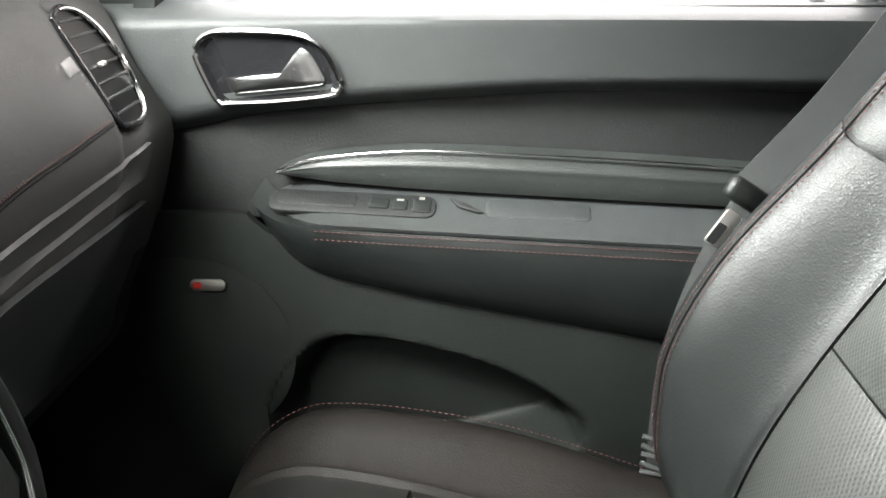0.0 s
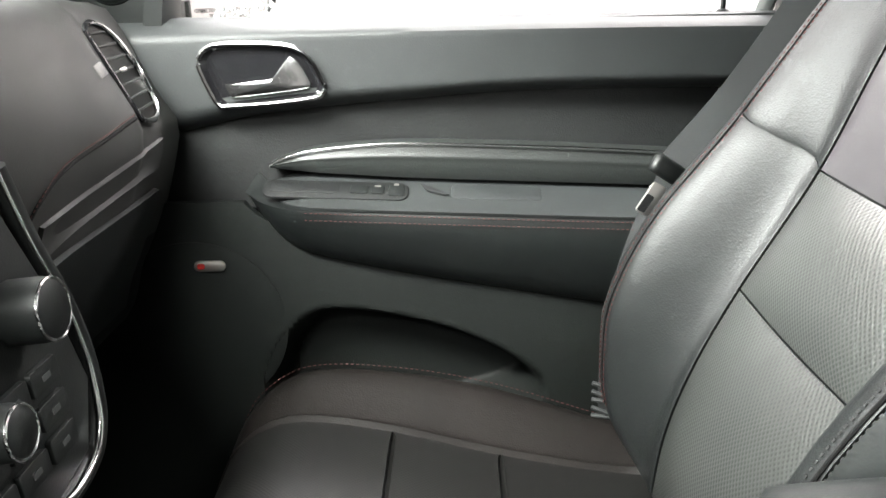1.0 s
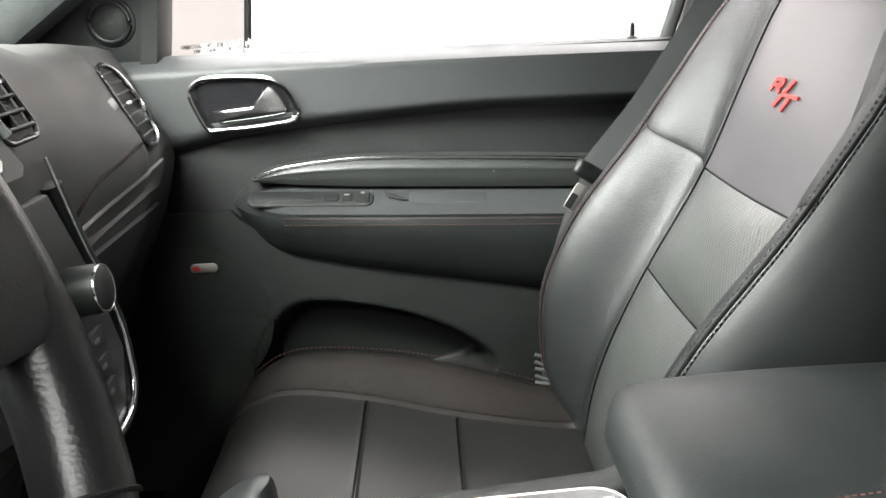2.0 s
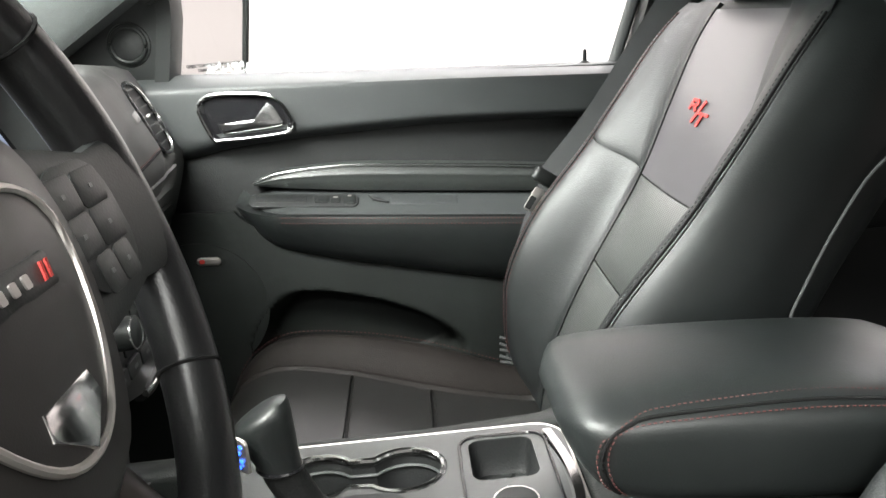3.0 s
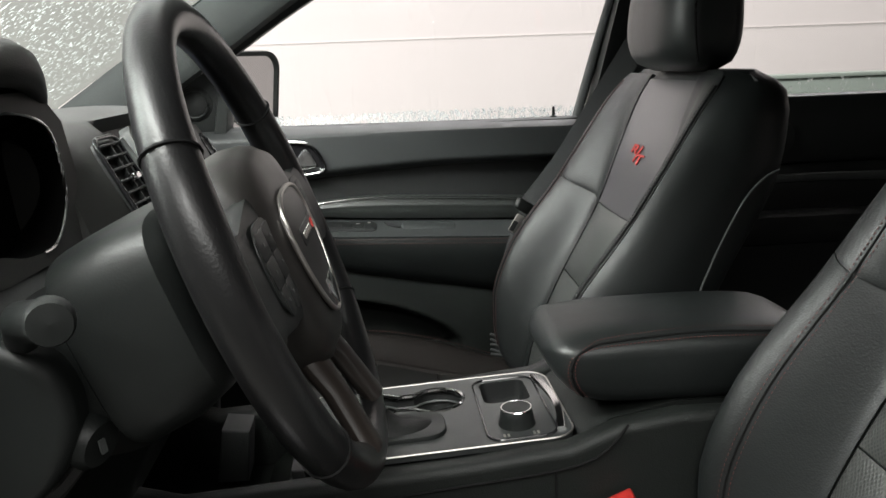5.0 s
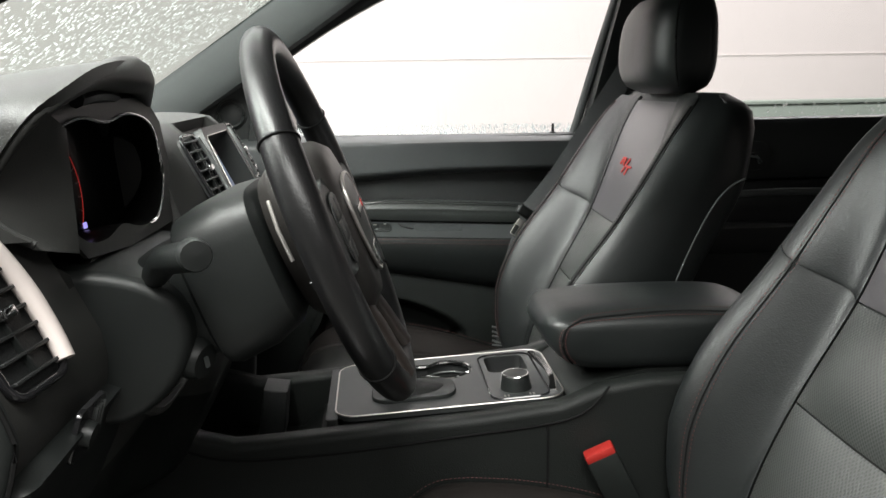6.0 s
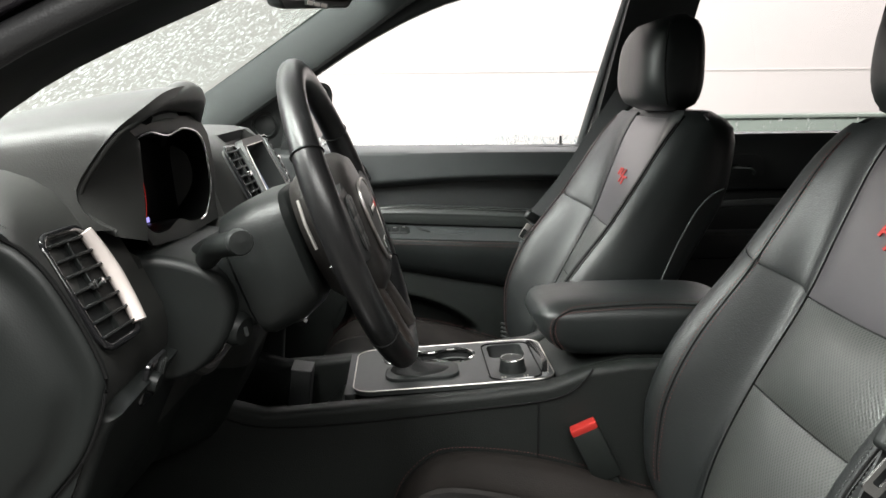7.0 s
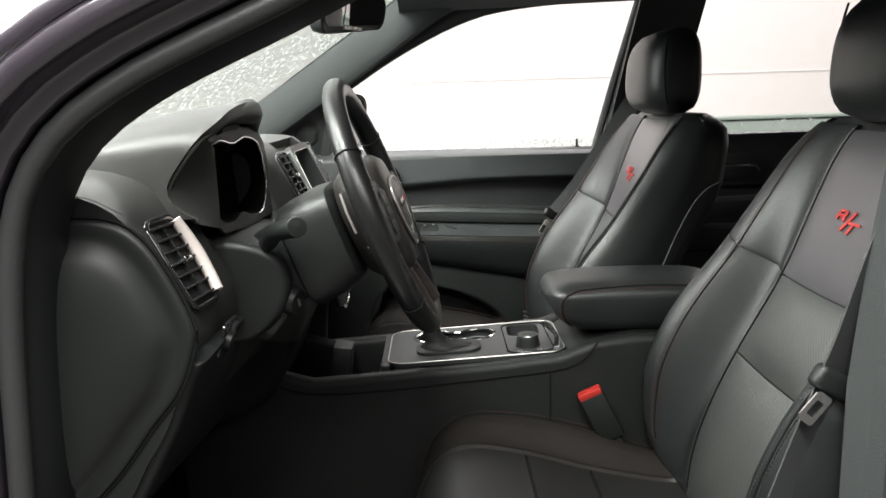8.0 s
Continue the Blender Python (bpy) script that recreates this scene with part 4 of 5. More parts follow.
sd = thing("driver_seat_belt", "dark grey woven seat belt beside the driver seat", "seat belt", (0.45, -0.62, 0.9))
part("shoulder_webbing", belt([(0.47, -0.665, 1.44), (0.434, -0.662, 1.347), (0.408, -0.654, 1.245), (0.392, -0.648, 1.192)], 0.024, up=(-0.35, 1, 0)), WEB, sd)
part("lap_webbing", belt([(0.392, -0.648, 1.192), (0.358, -0.650, 1.10), (0.325, -0.655, 1.0), (0.30, -0.66, 0.86)], 0.023, up=(-0.35, 1, 0)), WEB, sd)
part("tongue_cover", moved(box(-0.029, 0.029, -0.010, 0.010, -0.014, 0.014, 0.007, 3), pose(0.393, -0.652, 1.195, 0, 32, 8)), HARD, sd, "black belt tongue cover")
part("tongue", holed(rounded(0.019, 0.038, 0.004), [rounded(0.009, 0.019, 0.002)], basis((0.366, -0.664, 1.173), (0.78, -0.06, -0.62), (0.62, 0, 0.78)), 0.003), STEEL, sd, "chrome belt tongue")

bk = thing("belt_buckle", "black belt buckle with red release button", "belt buckle", (0.25, -0.15, 0.9))
BK = basis((0.240, -0.155, 0.958), (0.85, -0.10, 0.42), (-0.44, 0, 0.9))
part("buckle_body", moved(box(-0.022, 0.022, -0.045, 0.045, -0.012, 0.012, 0.004), BK), LOWER, bk)
part("release_button", moved(box(-0.021, 0.021, 0.040, 0.054, -0.011, 0.011, 0.003), BK), RED, bk, "red release button")
part("buckle_stalk", moved(box(-0.014, 0.014, -0.15, -0.04, -0.006, 0.006, 0.003), BK), LOWER, bk)

# ---- centre console ----
con = thing("center_console", "black center console with silver-edged top plate", "center console", (0, 0, 0.46))
def console_z(x):
    return 1.052 + 0.05 * x


SIDE = [(-0.50, 0.50), (-0.52, 1.0), (-0.50, 1.20), (-0.44, 1.19), (-0.40, 1.13), (-0.36, 1.075), (-0.32, 1.045), (-0.27, 1.030), (-0.20, 1.034), (-0.12, 1.040), (0.05, 1.050), (0.17, 1.062), (0.23, 1.085), (0.30, 1.095), (0.52, 1.09), (0.55, 1.0), (0.55, 0.50)]
WELL = [(-0.44, 0.50), (-0.46, 0.95), (-0.20, 0.95), (-0.165, 0.985), (0.19, 0.985), (0.19, 1.056), (0.225, 1.080), (0.30, 1.096), (0.52, 1.092), (0.55, 1.0), (0.55, 0.50)]
part("console_side", prism(SIDE, -0.135, -0.100, 0.012, seg=4), CONSOLE, con)
part("console_side", prism(SIDE, 0.100, 0.135, 0.012, seg=4), CONSOLE, con)
part("console_core", prism(WELL, -0.101, 0.101, 0.0), CONSOLE, con)
# divider and socket coloured dark to stand in for the bin's shade
part("bin_divider", prism([(-0.150, 0.96), (-0.150, 1.044), (-0.134, 1.044), (-0.134, 0.96)], -0.101, 0.101, 0.003), DARK, con)
part("power_socket", prism([(-0.262, 0.97), (-0.250, 1.045), (-0.215, 1.040), (-0.222, 0.97)], 0.02, 0.075, 0.003), DARK, con, "socket block in the front bin")
PM = basis((0.025, 0, console_z(0.025) - 0.006), (1, 0, 0.05), (0, 1, 0))


# two cup wells that run into each other, and the phone tray
def cups(grow=0.0):
    out = []
    for cx, cy, a0, a1 in ((0.005, 0.043, -140, 140), (-0.077, 0.045, 38, 322)):
        for a in np.linspace(radians(a0), radians(a1), 26):
            out.append((cx + (0.0385 + grow) * math.cos(a), cy + (0.0365 + grow) * math.sin(a)))
    return out


def tray(w=0.062, h=0.070):
    return [(0.098 + x, 0.046 + y) for x, y in rounded(w, h, 0.012)]


part("top_plate", holed(rounded(0.325, 0.206, 0.03), [cups(), tray()], PM, 0.008), PLATE, con, "satin dark console top plate")
part("plate_edge", tube([PM @ Vector((x, y, 0.0078)) for x, y in rounded(0.325, 0.206, 0.03, 6)], 0.0012, 6, closed=True), SILVER, con, "silver edge of the top plate")
part("cup_ring", tube([PM @ Vector((x, y, 0.007)) for x, y in cups(-0.001)], 0.0036, 8, closed=True), CHROME, con, "chrome cup holder rim")
part("cup_ledge", tube([PM @ Vector((x, y, -0.008)) for x, y in cups(-0.003)], 0.0016, 6, closed=True), SATIN, con)
part("cup_well", loft([[PM @ Vector((x, y, h)) for x, y in cups(g)] for h, g in ((0.006, 0.0005), (-0.02, -0.002), (-0.065, -0.006))], cap=False), DARK, con, "dark cup holder well")
part("phone_tray", loft([[PM @ Vector((x, y, h)) for x, y in tray(0.062 - g, 0.070 - g)] for h, g in ((-0.028, 0.060), (-0.028, 0.012), (-0.024, 0.008), (-0.012, 0.004), (0.0065, 0.0))], cap=False), DARK, con, "small dark tray")
part("selector_bezel", tube([PM @ Vector((0.100 + x, -0.004 + y, 0.0085)) for x, y in rounded(0.084, 0.182, 0.018)], 0.0018, 6, closed=True), GLOSS, con, "fine black line round dial and tray")
part("chrome_end", loft([[PM @ Vector((0.146 + 0.010 * math.cos(math.pi * (t - 0.5)) + dx, -0.085 + 0.168 * t, dz)) for dx, dz in ((-0.006, 0.008), (-0.004, 0.0125), (0.004, 0.0125), (0.008, 0.006))] for t in np.linspace(0, 1, 20)]), CHROME, con, "broad chrome end piece")
dial = part("drive_mode_dial", lathe([(0.023, 0), (0.022, 0.004), (0.0205, 0.012), (0.0195, 0.019), (0.0175, 0.022), (0.0, 0.0225)], PM @ Vector((0.098, -0.054, 0.008)), PM @ Vector((0.098, -0.054, 0.06)), 32), HARD, con, "black drive mode dial")
part("dial_ring", tube([PM @ Vector((0.098 + 0.0183 * math.cos(a), -0.054 + 0.0183 * math.sin(a), 0.0290)) for a in np.linspace(0, 2 * math.pi, 28, endpoint=False)], 0.0014, 6, closed=True), CHROME, dial)
for sx in (-0.018, 0.018):
    for q in (-0.0025, 0.0025):
        part("dial_mark", plate(rounded(0.0028, 0.007, 0.0008), PM @ Matrix.Translation((0.098 + sx + q, -0.084, 0.0082)), 0.0005, 0), SILVER, con)
sh = thing("gear_shifter", "black leather gear shifter with boot", "gear shifter", (-0.02, -0.035, 1.05))
S0 = Vector((-0.028, -0.035, console_z(-0.028) + 0.002))
part("boot_ring", plate(rounded(0.122, 0.074, 0.026), PM @ Matrix.Translation((-0.050, -0.035, 0.008)), 0.006, 0.003), HARD, sh)
oval = np.linspace(0, 2 * math.pi, 24, endpoint=False)
part("boot", loft([[S0 + Vector((dx + w * math.cos(a) * (1 + 0.05 * math.sin(5 * a + 40 * h)), d * math.sin(a) * (1 + 0.06 * math.cos(4 * a + 60 * h)), h)) for a in oval] for h, w, d, dx in ((0.004, 0.050, 0.029, 0.0), (0.009, 0.046, 0.027, -0.001), (0.013, 0.032, 0.021, -0.010), (0.018, 0.023, 0.017, -0.018), (0.030, 0.018, 0.015, -0.027), (0.050, 0.018, 0.015, -0.036), (0.066, 0.017, 0.014, -0.043))]), BOOT, sh, "creased leather boot")
knob = part("knob", loft([[S0 + Vector((dx + w * math.cos(a), d * math.sin(a), h + tilt2 * math.cos(a))) for a in oval] for h, w, d, dx, tilt2 in ((0.058, 0.017, 0.015, -0.040, 0), (0.075, 0.020, 0.017, -0.045, 0.002), (0.095, 0.023, 0.020, -0.050, 0.006), (0.104, 0.024, 0.021, -0.052, 0.009), (0.109, 0.0225, 0.0195, -0.0515, 0.010), (0.113, 0.019, 0.016, -0.050, 0.0095), (0.116, 0.013, 0.011, -0.049, 0.007), (0.117, 0.005, 0.004, -0.048, 0.003))]), LEATHER, sh, "leather-topped shift knob")
part("knob_collar", tube([S0 + Vector((-0.041 + 0.0178 * math.cos(a), 0.0155 * math.sin(a), 0.061)) for a in oval], 0.0020, 6, closed=True), GLOSS, knob)
part("knob_plate", plate(rounded(0.020, 0.030, 0.004), basis(S0 + Vector((-0.066, -0.019, 0.085)), (0.75, -0.66, 0), (-0.1, 0, 1)), 0.003), SILVER, knob, "silver gear display plate")
for k in range(4):
    part("gear_light", plate(rounded(0.004, 0.003, 0.001), basis(S0 + Vector((-0.0665, -0.0215, 0.076 + 0.006 * k)), (0.75, -0.66, 0), (-0.1, 0, 1)) @ Matrix.Translation((0.003 * (k % 2), 0, 0.0016)), 0.0005, 0), glow("gear_light_blue", (0.02, 0.12, 1.0), 3.0) if k == 0 else bpy.data.materials["gear_light_blue"], knob, "blue gear light")
# front bin of the console
part("side_seam", tube([(x, -0.1365, z) for x, z in curve([(-0.43, 1.12), (-0.38, 1.06), (-0.33, 1.025), (-0.261, 1.008), (-0.122, 1.012), (0.02, 1.025), (0.151, 1.037), (0.20, 1.05), (0.225, 1.072), (0.236, 1.088)], 40)], 0.0016, 6), DARKT, con)
part("side_seam", tube([(0.152, -0.1365, 1.036), (0.152, -0.1365, 0.93)], 0.0016, 6), DARKT, con)

ar = thing("console_armrest", "black leather armrest lid with red stitching", "armrest", (0.3, 0, 1.09))
ZT = line_at([(0.154, 1.156), (0.163, 1.169), (0.182, 1.178), (0.25, 1.184), (0.38, 1.184), (0.46, 1.178), (0.49, 1.162)])
ZB = line_at([(0.154, 1.150), (0.160, 1.136), (0.175, 1.115), (0.20, 1.098), (0.25, 1.089), (0.46, 1.086), (0.49, 1.10)])
NEAR = line_at([(0.154, -0.055), (0.161, -0.080), (0.17, -0.096), (0.20, -0.105), (0.46, -0.106), (0.49, -0.095)])
FAR = line_at([(0.154, 0.030), (0.161, 0.052), (0.17, 0.070), (0.20, 0.080), (0.46, 0.082), (0.49, 0.07)])
AR = []
for x in [0.154, 0.157, 0.162, 0.168] + list(np.linspace(0.178, 0.46, 22)) + [0.475, 0.485, 0.49]:
    y0, y1, zt, zb = NEAR(x), FAR(x), ZT(x), ZB(x)
    ring = []
    for a in np.linspace(0, 2 * math.pi, 44, endpoint=False):
        cy, cz = math.cos(a), math.sin(a)
        py = math.copysign(abs(cy) ** 0.5, cy)
        pz = math.copysign(abs(cz) ** 0.5, cz)
        ring.append((x, (y0 + y1) / 2 + (y1 - y0) / 2 * py, (zt + zb) / 2 + (zt - zb) / 2 * pz + (0.002 * max(0.0, pz) * (1 - py * py) * min(1.0, (x - 0.154) / 0.04))))
    AR.append(ring)
part("armrest_lid", loft(AR), LEATHER, ar)


def lid_at(x, z, out=0.0006):
    """A point of the lid's near side."""
    y0, y1, zt, zb = NEAR(x), FAR(x), ZT(x), ZB(x)
    k = min(0.999, abs(z - (zt + zb) / 2) / ((zt - zb) / 2)) ** 2
    return ((x, (y0 + y1) / 2 - (y1 - y0) / 2 * (1 - k * k) ** 0.25 - out, z))


SEAM = curve([(0.196, 1.106), (0.184, 1.122), (0.1785, 1.140), (0.1815, 1.157), (0.194, 1.166), (0.225, 1.173), (0.34, 1.177), (0.45, 1.172)], 40)
part("lid_seam", tube([lid_at(x, z) for x, z in SEAM], 0.0016, 6), DARKT, ar)
for k in (1, -1):
    part("red_stitching", stitches([lid_at(x + 0.004 * k * (1 if i < 14 else 0), z + 0.0036 * k * (0 if i < 8 else 1), 0.0009) for i, (x, z) in enumerate(SEAM)], 75, r=0.0007), REDT, ar, "red stitching")


# ---- dashboard ----
dash = thing("dashboard", "black soft-touch dashboard with red stitched seam", "dashboard", (-0.5, 0, 1.0))
STATIONS = (
    (-0.655, [(-0.84, 1.36), (-0.62, 1.42), (-0.47, 1.433), (-0.405, 1.425), (-0.360, 1.392), (-0.325, 1.323), (-0.309, 1.278), (-0.317, 1.234), (-0.36, 1.14), (-0.47, 1.03), (-0.84, 1.0)]),
    (-0.52, [(-0.84, 1.36), (-0.62, 1.43), (-0.47, 1.448), (-0.395, 1.432), (-0.360, 1.390), (-0.322, 1.313), (-0.308, 1.274), (-0.320, 1.22), (-0.38, 1.10), (-0.48, 0.98), (-0.84, 0.96)]),
    (-0.24, [(-0.84, 1.37), (-0.62, 1.43), (-0.46, 1.455), (-0.375, 1.445), (-0.325, 1.42), (-0.290, 1.330), (-0.285, 1.275), (-0.30, 1.21), (-0.36, 1.10), (-0.46, 0.98), (-0.84, 0.96)]),
    (-0.14, [(-0.84, 1.37), (-0.62, 1.43), (-0.46, 1.455), (-0.36, 1.457), (-0.312, 1.443), (-0.272, 1.370), (-0.262, 1.280), (-0.262, 1.20), (-0.30, 1.09), (-0.40, 0.98), (-0.84, 0.96)]),
    (0.14, [(-0.84, 1.37), (-0.62, 1.43), (-0.46, 1.455), (-0.36, 1.457), (-0.312, 1.443), (-0.275, 1.370), (-0.265, 1.280), (-0.265, 1.20), (-0.30, 1.09), (-0.40, 0.98), (-0.84, 0.96)]),
    (0.24, [(-0.84, 1.37), (-0.62, 1.42), (-0.46, 1.435), (-0.36, 1.43), (-0.318, 1.415), (-0.287, 1.350), (-0.282, 1.280), (-0.295, 1.25), (-0.36, 1.10), (-0.46, 0.98), (-0.84, 0.96)]),
    (0.42, [(-0.84, 1.37), (-0.62, 1.41), (-0.46, 1.42), (-0.38, 1.413), (-0.340, 1.395), (-0.313, 1.340), (-0.298, 1.285), (-0.304, 1.25), (-0.37, 1.10), (-0.46, 0.98), (-0.84, 0.96)]),
    (0.548, [(-0.84, 1.36), (-0.62, 1.405), (-0.46, 1.412), (-0.39, 1.408), (-0.354, 1.388), (-0.326, 1.330), (-0.304, 1.283), (-0.308, 1.245), (-0.37, 1.10), (-0.46, 0.98), (-0.84, 0.96)]),
    (0.562, [(-0.84, 1.36), (-0.62, 1.405), (-0.46, 1.412), (-0.39, 1.408), (-0.362, 1.388), (-0.340, 1.330), (-0.317, 1.283), (-0.311, 1.245), (-0.37, 1.10), (-0.46, 0.98), (-0.84, 0.96)]),
    (0.70, [(-0.84, 1.34), (-0.62, 1.39), (-0.47, 1.402), (-0.40, 1.400), (-0.376, 1.380), (-0.352, 1.325), (-0.328, 1.278), (-0.318, 1.24), (-0.37, 1.10), (-0.46, 0.98), (-0.84, 0.96)]),
)


def dash_profile(y, n=44):
    ys = [s[0] for s in STATIONS]
    cs = [curve(s[1], n) for s in STATIONS]
    i = max(0, min(len(ys) - 2, int(np.searchsorted(ys, y)) - 1))
    k = min(1, max(0, (y - ys[i]) / (ys[i + 1] - ys[i])))
    k = k * k * (3 - 2 * k)
    return cs[i] * (1 - k) + cs[i + 1] * k


def dash_at(y, z, out=0.0):
    """The point of the dash face at a height, moved out of it toward the seats."""
    p = dash_profile(y, 120)
    i = int(np.argmax(p[:, 0] > -0.42))
    for a, b in zip(p[i:], p[i + 1:]):
        if a[1] >= z > b[1]:
            k = (a[1] - z) / (a[1] - b[1])
            return Vector((a[0] + (b[0] - a[0]) * k + out, y, z))
    return Vector((p[-1, 0] + out, y, z))


body_y = sorted(list(np.linspace(-0.655, 0.70, 60)) + [0.548, 0.555, 0.562])


def sunk(y, x, z):
    """The dash face, hollowed behind the gauges and behind the display."""
    if -0.47 < y < -0.225 and z > 1.335 and x > -0.43:
        return (-0.43, y, z)
    if -0.09 < y < 0.12 and 1.325 < z < 1.445:
        return (min(x, -0.306 - (z - 1.385) * 0.46), y, z)
    return (x, y, z)


PADLINE = curve([(0.60, 1.295), (0.50, 1.290), (0.40, 1.284), (0.343, 1.280), (0.312, 1.272), (0.294, 1.258), (0.284, 1.238)], 24)
body = part("dash_body", loft([[sunk(y, x, z) for x, z in dash_profile(y, 64)] for y in body_y]), DASH, dash)
# the side face takes hard plastic; the underside's shade is put into a darker colour
body.data.materials.append(HARD)
body.data.materials.append(LOWER)
for p in body.data.polygons:
    p.material_index = 2 if p.center.z < 1.12 else 1 if p.center.y < -0.653 else 0
part("red_stitching", stitches([tuple(dash_at(y, z, 0.0015)) for y, z in PADLINE], 75), REDT, dash, "red stitched seam")
part("pad_seam", tube([dash_at(y, z - 0.004, 0.0005) for y, z in PADLINE], 0.0018, 6), DARKT, dash)
part("lower_trim", pillow(lambda u, v: dash_at(0.315 + 0.30 * u, 1.206 + 0.016 * u + 0.034 * (1 - v), 0.001), 24, 14, 0.011, 0.0, 0.004, 2), DASH, dash, "raised ledge over the glove box")
part("glove_box", sheet(lambda u, v: dash_at(0.33 + 0.29 * u, 1.196 - 0.145 * v, 0.002), 16, 10, 0.006), HARD, dash, "black glove box lid")


def vent(m, w, h, name, slats, label, knob=True, bar=(0.007, 0.008, 0.007), side=1, bow=0.006, ring=0.0024):
    """An air vent in its own x (across), y (up) plane: bowl, slats, surround, one bright bar at a side."""
    v = part(name, plate(rounded(w, h, 0.01), m, 0.003), DARK, dash, label)
    for k in range(slats):
        yy = -h / 2 + h * (k + 0.5) / slats
        part("slat", moved(box(-w / 2 + 0.004, w / 2 - 0.004, yy - 0.0010, yy + 0.0016, 0.002, 0.010, 0.0006, 1), m), DARK, v)
    part("surround", tube([m @ Vector((x, y, 0.006)) for x, y in rounded(w + 0.004, h + 0.006, 0.014)], ring, 10, closed=True), GLOSS, v)
    q = np.linspace(1, -1, 16)
    part("bright_bar", tube([m @ Vector((side * (w / 2 + bow * (1 - k * k) - 0.002), k * h * 0.46, 0.010)) for k in q], [float(np.interp(k, (-1, 0, 1), bar)) for k in q], 10, flat=1.0), (BARM if bar[1] > 0.006 else SATIN) if knob else CHROME, v, "bright vent bar")
    if knob:
        part("knob", moved(box(-0.008, 0.008, -0.004, 0.004, 0.008, 0.016, 0.002), m), CHROME, v)
        part("divider", moved(box(-0.0015, 0.0015, -h / 2 + 0.006, h / 2 - 0.006, 0.003, 0.0085, 0.0005, 1), m), HARD, v)
    return v


# outer driver vent, centre vents, passenger vent
vent(basis((-0.3350, -0.590, 1.341), (0.12, 1, 0), (-0.47, 0, 0.88)), 0.066, 0.104, "driver_vent", 7, "driver side air vent with silver bar", ring=0.0034)
vent(basis((-0.2835, -0.135, 1.392), (0.05, 1, 0), (-0.45, 0, 0.89)), 0.060, 0.088, "center_vent", 7, "center air vent with silver bar", bar=(0.003, 0.0035, 0.003))
vent(basis((-0.287, 0.165, 1.392), (-0.05, 1, 0), (-0.45, 0, 0.89)), 0.060, 0.088, "center_vent", 7, "center air vent with silver bar", side=-1, bar=(0.004, 0.005, 0.004))
# passenger vent: a bowl with a straight inner edge and a bowed, bright outer edge
PV = basis((-0.3355, 0.590, 1.331), (-0.13, 1, 0), (-0.42, 0, 0.91))
VO = [(-0.044, 0.046), (-0.020, 0.055), (0.010, 0.052), (0.036, 0.036), (0.050, 0.010), (0.050, -0.020), (0.036, -0.050), (0.010, -0.060), (-0.022, -0.056), (-0.036, -0.048), (-0.040, 0.0)]
vo = curve(VO + VO[:1], 60)[:-1]
# shallow bowl; the dark between the slats is put into its near-black colour
pv = part("passenger_vent", loft([[PV @ Vector((x * k, y * k, h)) for x, y in vo] for k, h in ((0.5, -0.004), (0.96, -0.002), (1.0, 0.004))]), FACE, dash, "passenger air vent with bright surround")
for k in range(7):
    yy = -0.044 + 0.0145 * k
    xs = [float(np.interp(0.5, (0, 1), (p[0], q[0]))) for p, q in zip(vo, np.roll(vo, -1, axis=0)) if (p[1] - yy) * (q[1] - yy) <= 0]
    part("slat", moved(box(max(min(xs) + 0.002, -0.034), max(xs) - 0.004, yy - 0.0010, yy + 0.0018, -0.004, 0.005, 0.0006, 1), PV), HARD, pv)
part("surround", tube([PV @ Vector((x, y, 0.004)) for x, y in vo], 0.0030, 8, closed=True), GLOSS, pv)
part("bright_surround", tube([PV @ Vector((x * 0.97, y * 0.97, 0.006)) for x, y in vo[4:40]], [0.0012 + 0.0026 * math.sin(math.pi * k / 35) for k in range(36)], 8), CHROME, pv, "bright vent surround")
part("slat_knob", moved(box(-0.008, 0.008, -0.0025, 0.0025, 0.003, 0.008, 0.002), PV), SILVER, pv)
part("vent_tab", moved(box(-0.011, 0.011, -0.007, 0.007, -0.004, 0.0055, 0.0015), basis((-0.331, 0.527, 1.337), (-0.1, 1, 0.15), (-0.42, 0, 0.91))), TABM, dash, "small silver vent tab")

# centre screen and controls
SM = basis((-0.281, 0.012, 1.385), (0, 1, 0), (-0.42, 0, 0.91))
FRAME = [(-0.085, 0.050), (-0.075, 0.058), (0.078, 0.058), (0.092, 0.048), (0.118, -0.055), (0.108, -0.062), (-0.100, -0.062), (-0.108, -0.055)]
HOLE = [(-0.074, 0.040), (-0.068, 0.046), (0.070, 0.046), (0.078, 0.040), (0.094, -0.048), (0.088, -0.053), (-0.084, -0.053), (-0.090, -0.048)]
cs = part("screen_surround", holed(FRAME, [HOLE], SM, 0.012), HARD, dash, "gloss black display surround")
part("surround_edge", tube([SM @ Vector((x, y, 0.012)) for x, y in HOLE], 0.0009, 6, closed=True), SILVER, cs, "silver display edge")
part("display_recess", loft([[SM @ Vector((x * k, y * k - dy, h)) for x, y in HOLE] for k, dy, h in ((1.0, 0.0, 0.0115), (0.93, 0.001, -0.004), (0.84, 0.003, -0.016))], cap=False), PLATE, cs, "deep display recess")
DM = SM @ Matrix.Translation((0, -0.003, -0.0165)) @ Matrix.Diagonal((0.86, 0.86, 1, 1))
part("display_glass", plate(HOLE, DM, 0.001, 0), GLOSS, cs)
part("display", plate([(-0.066, 0.041), (0.068, 0.041), (0.080, -0.046), (-0.076, -0.046)], DM @ Matrix.Translation((0, 0, 0.0014)), 0.0006, 0), SCREEN, cs, "lit display screen")
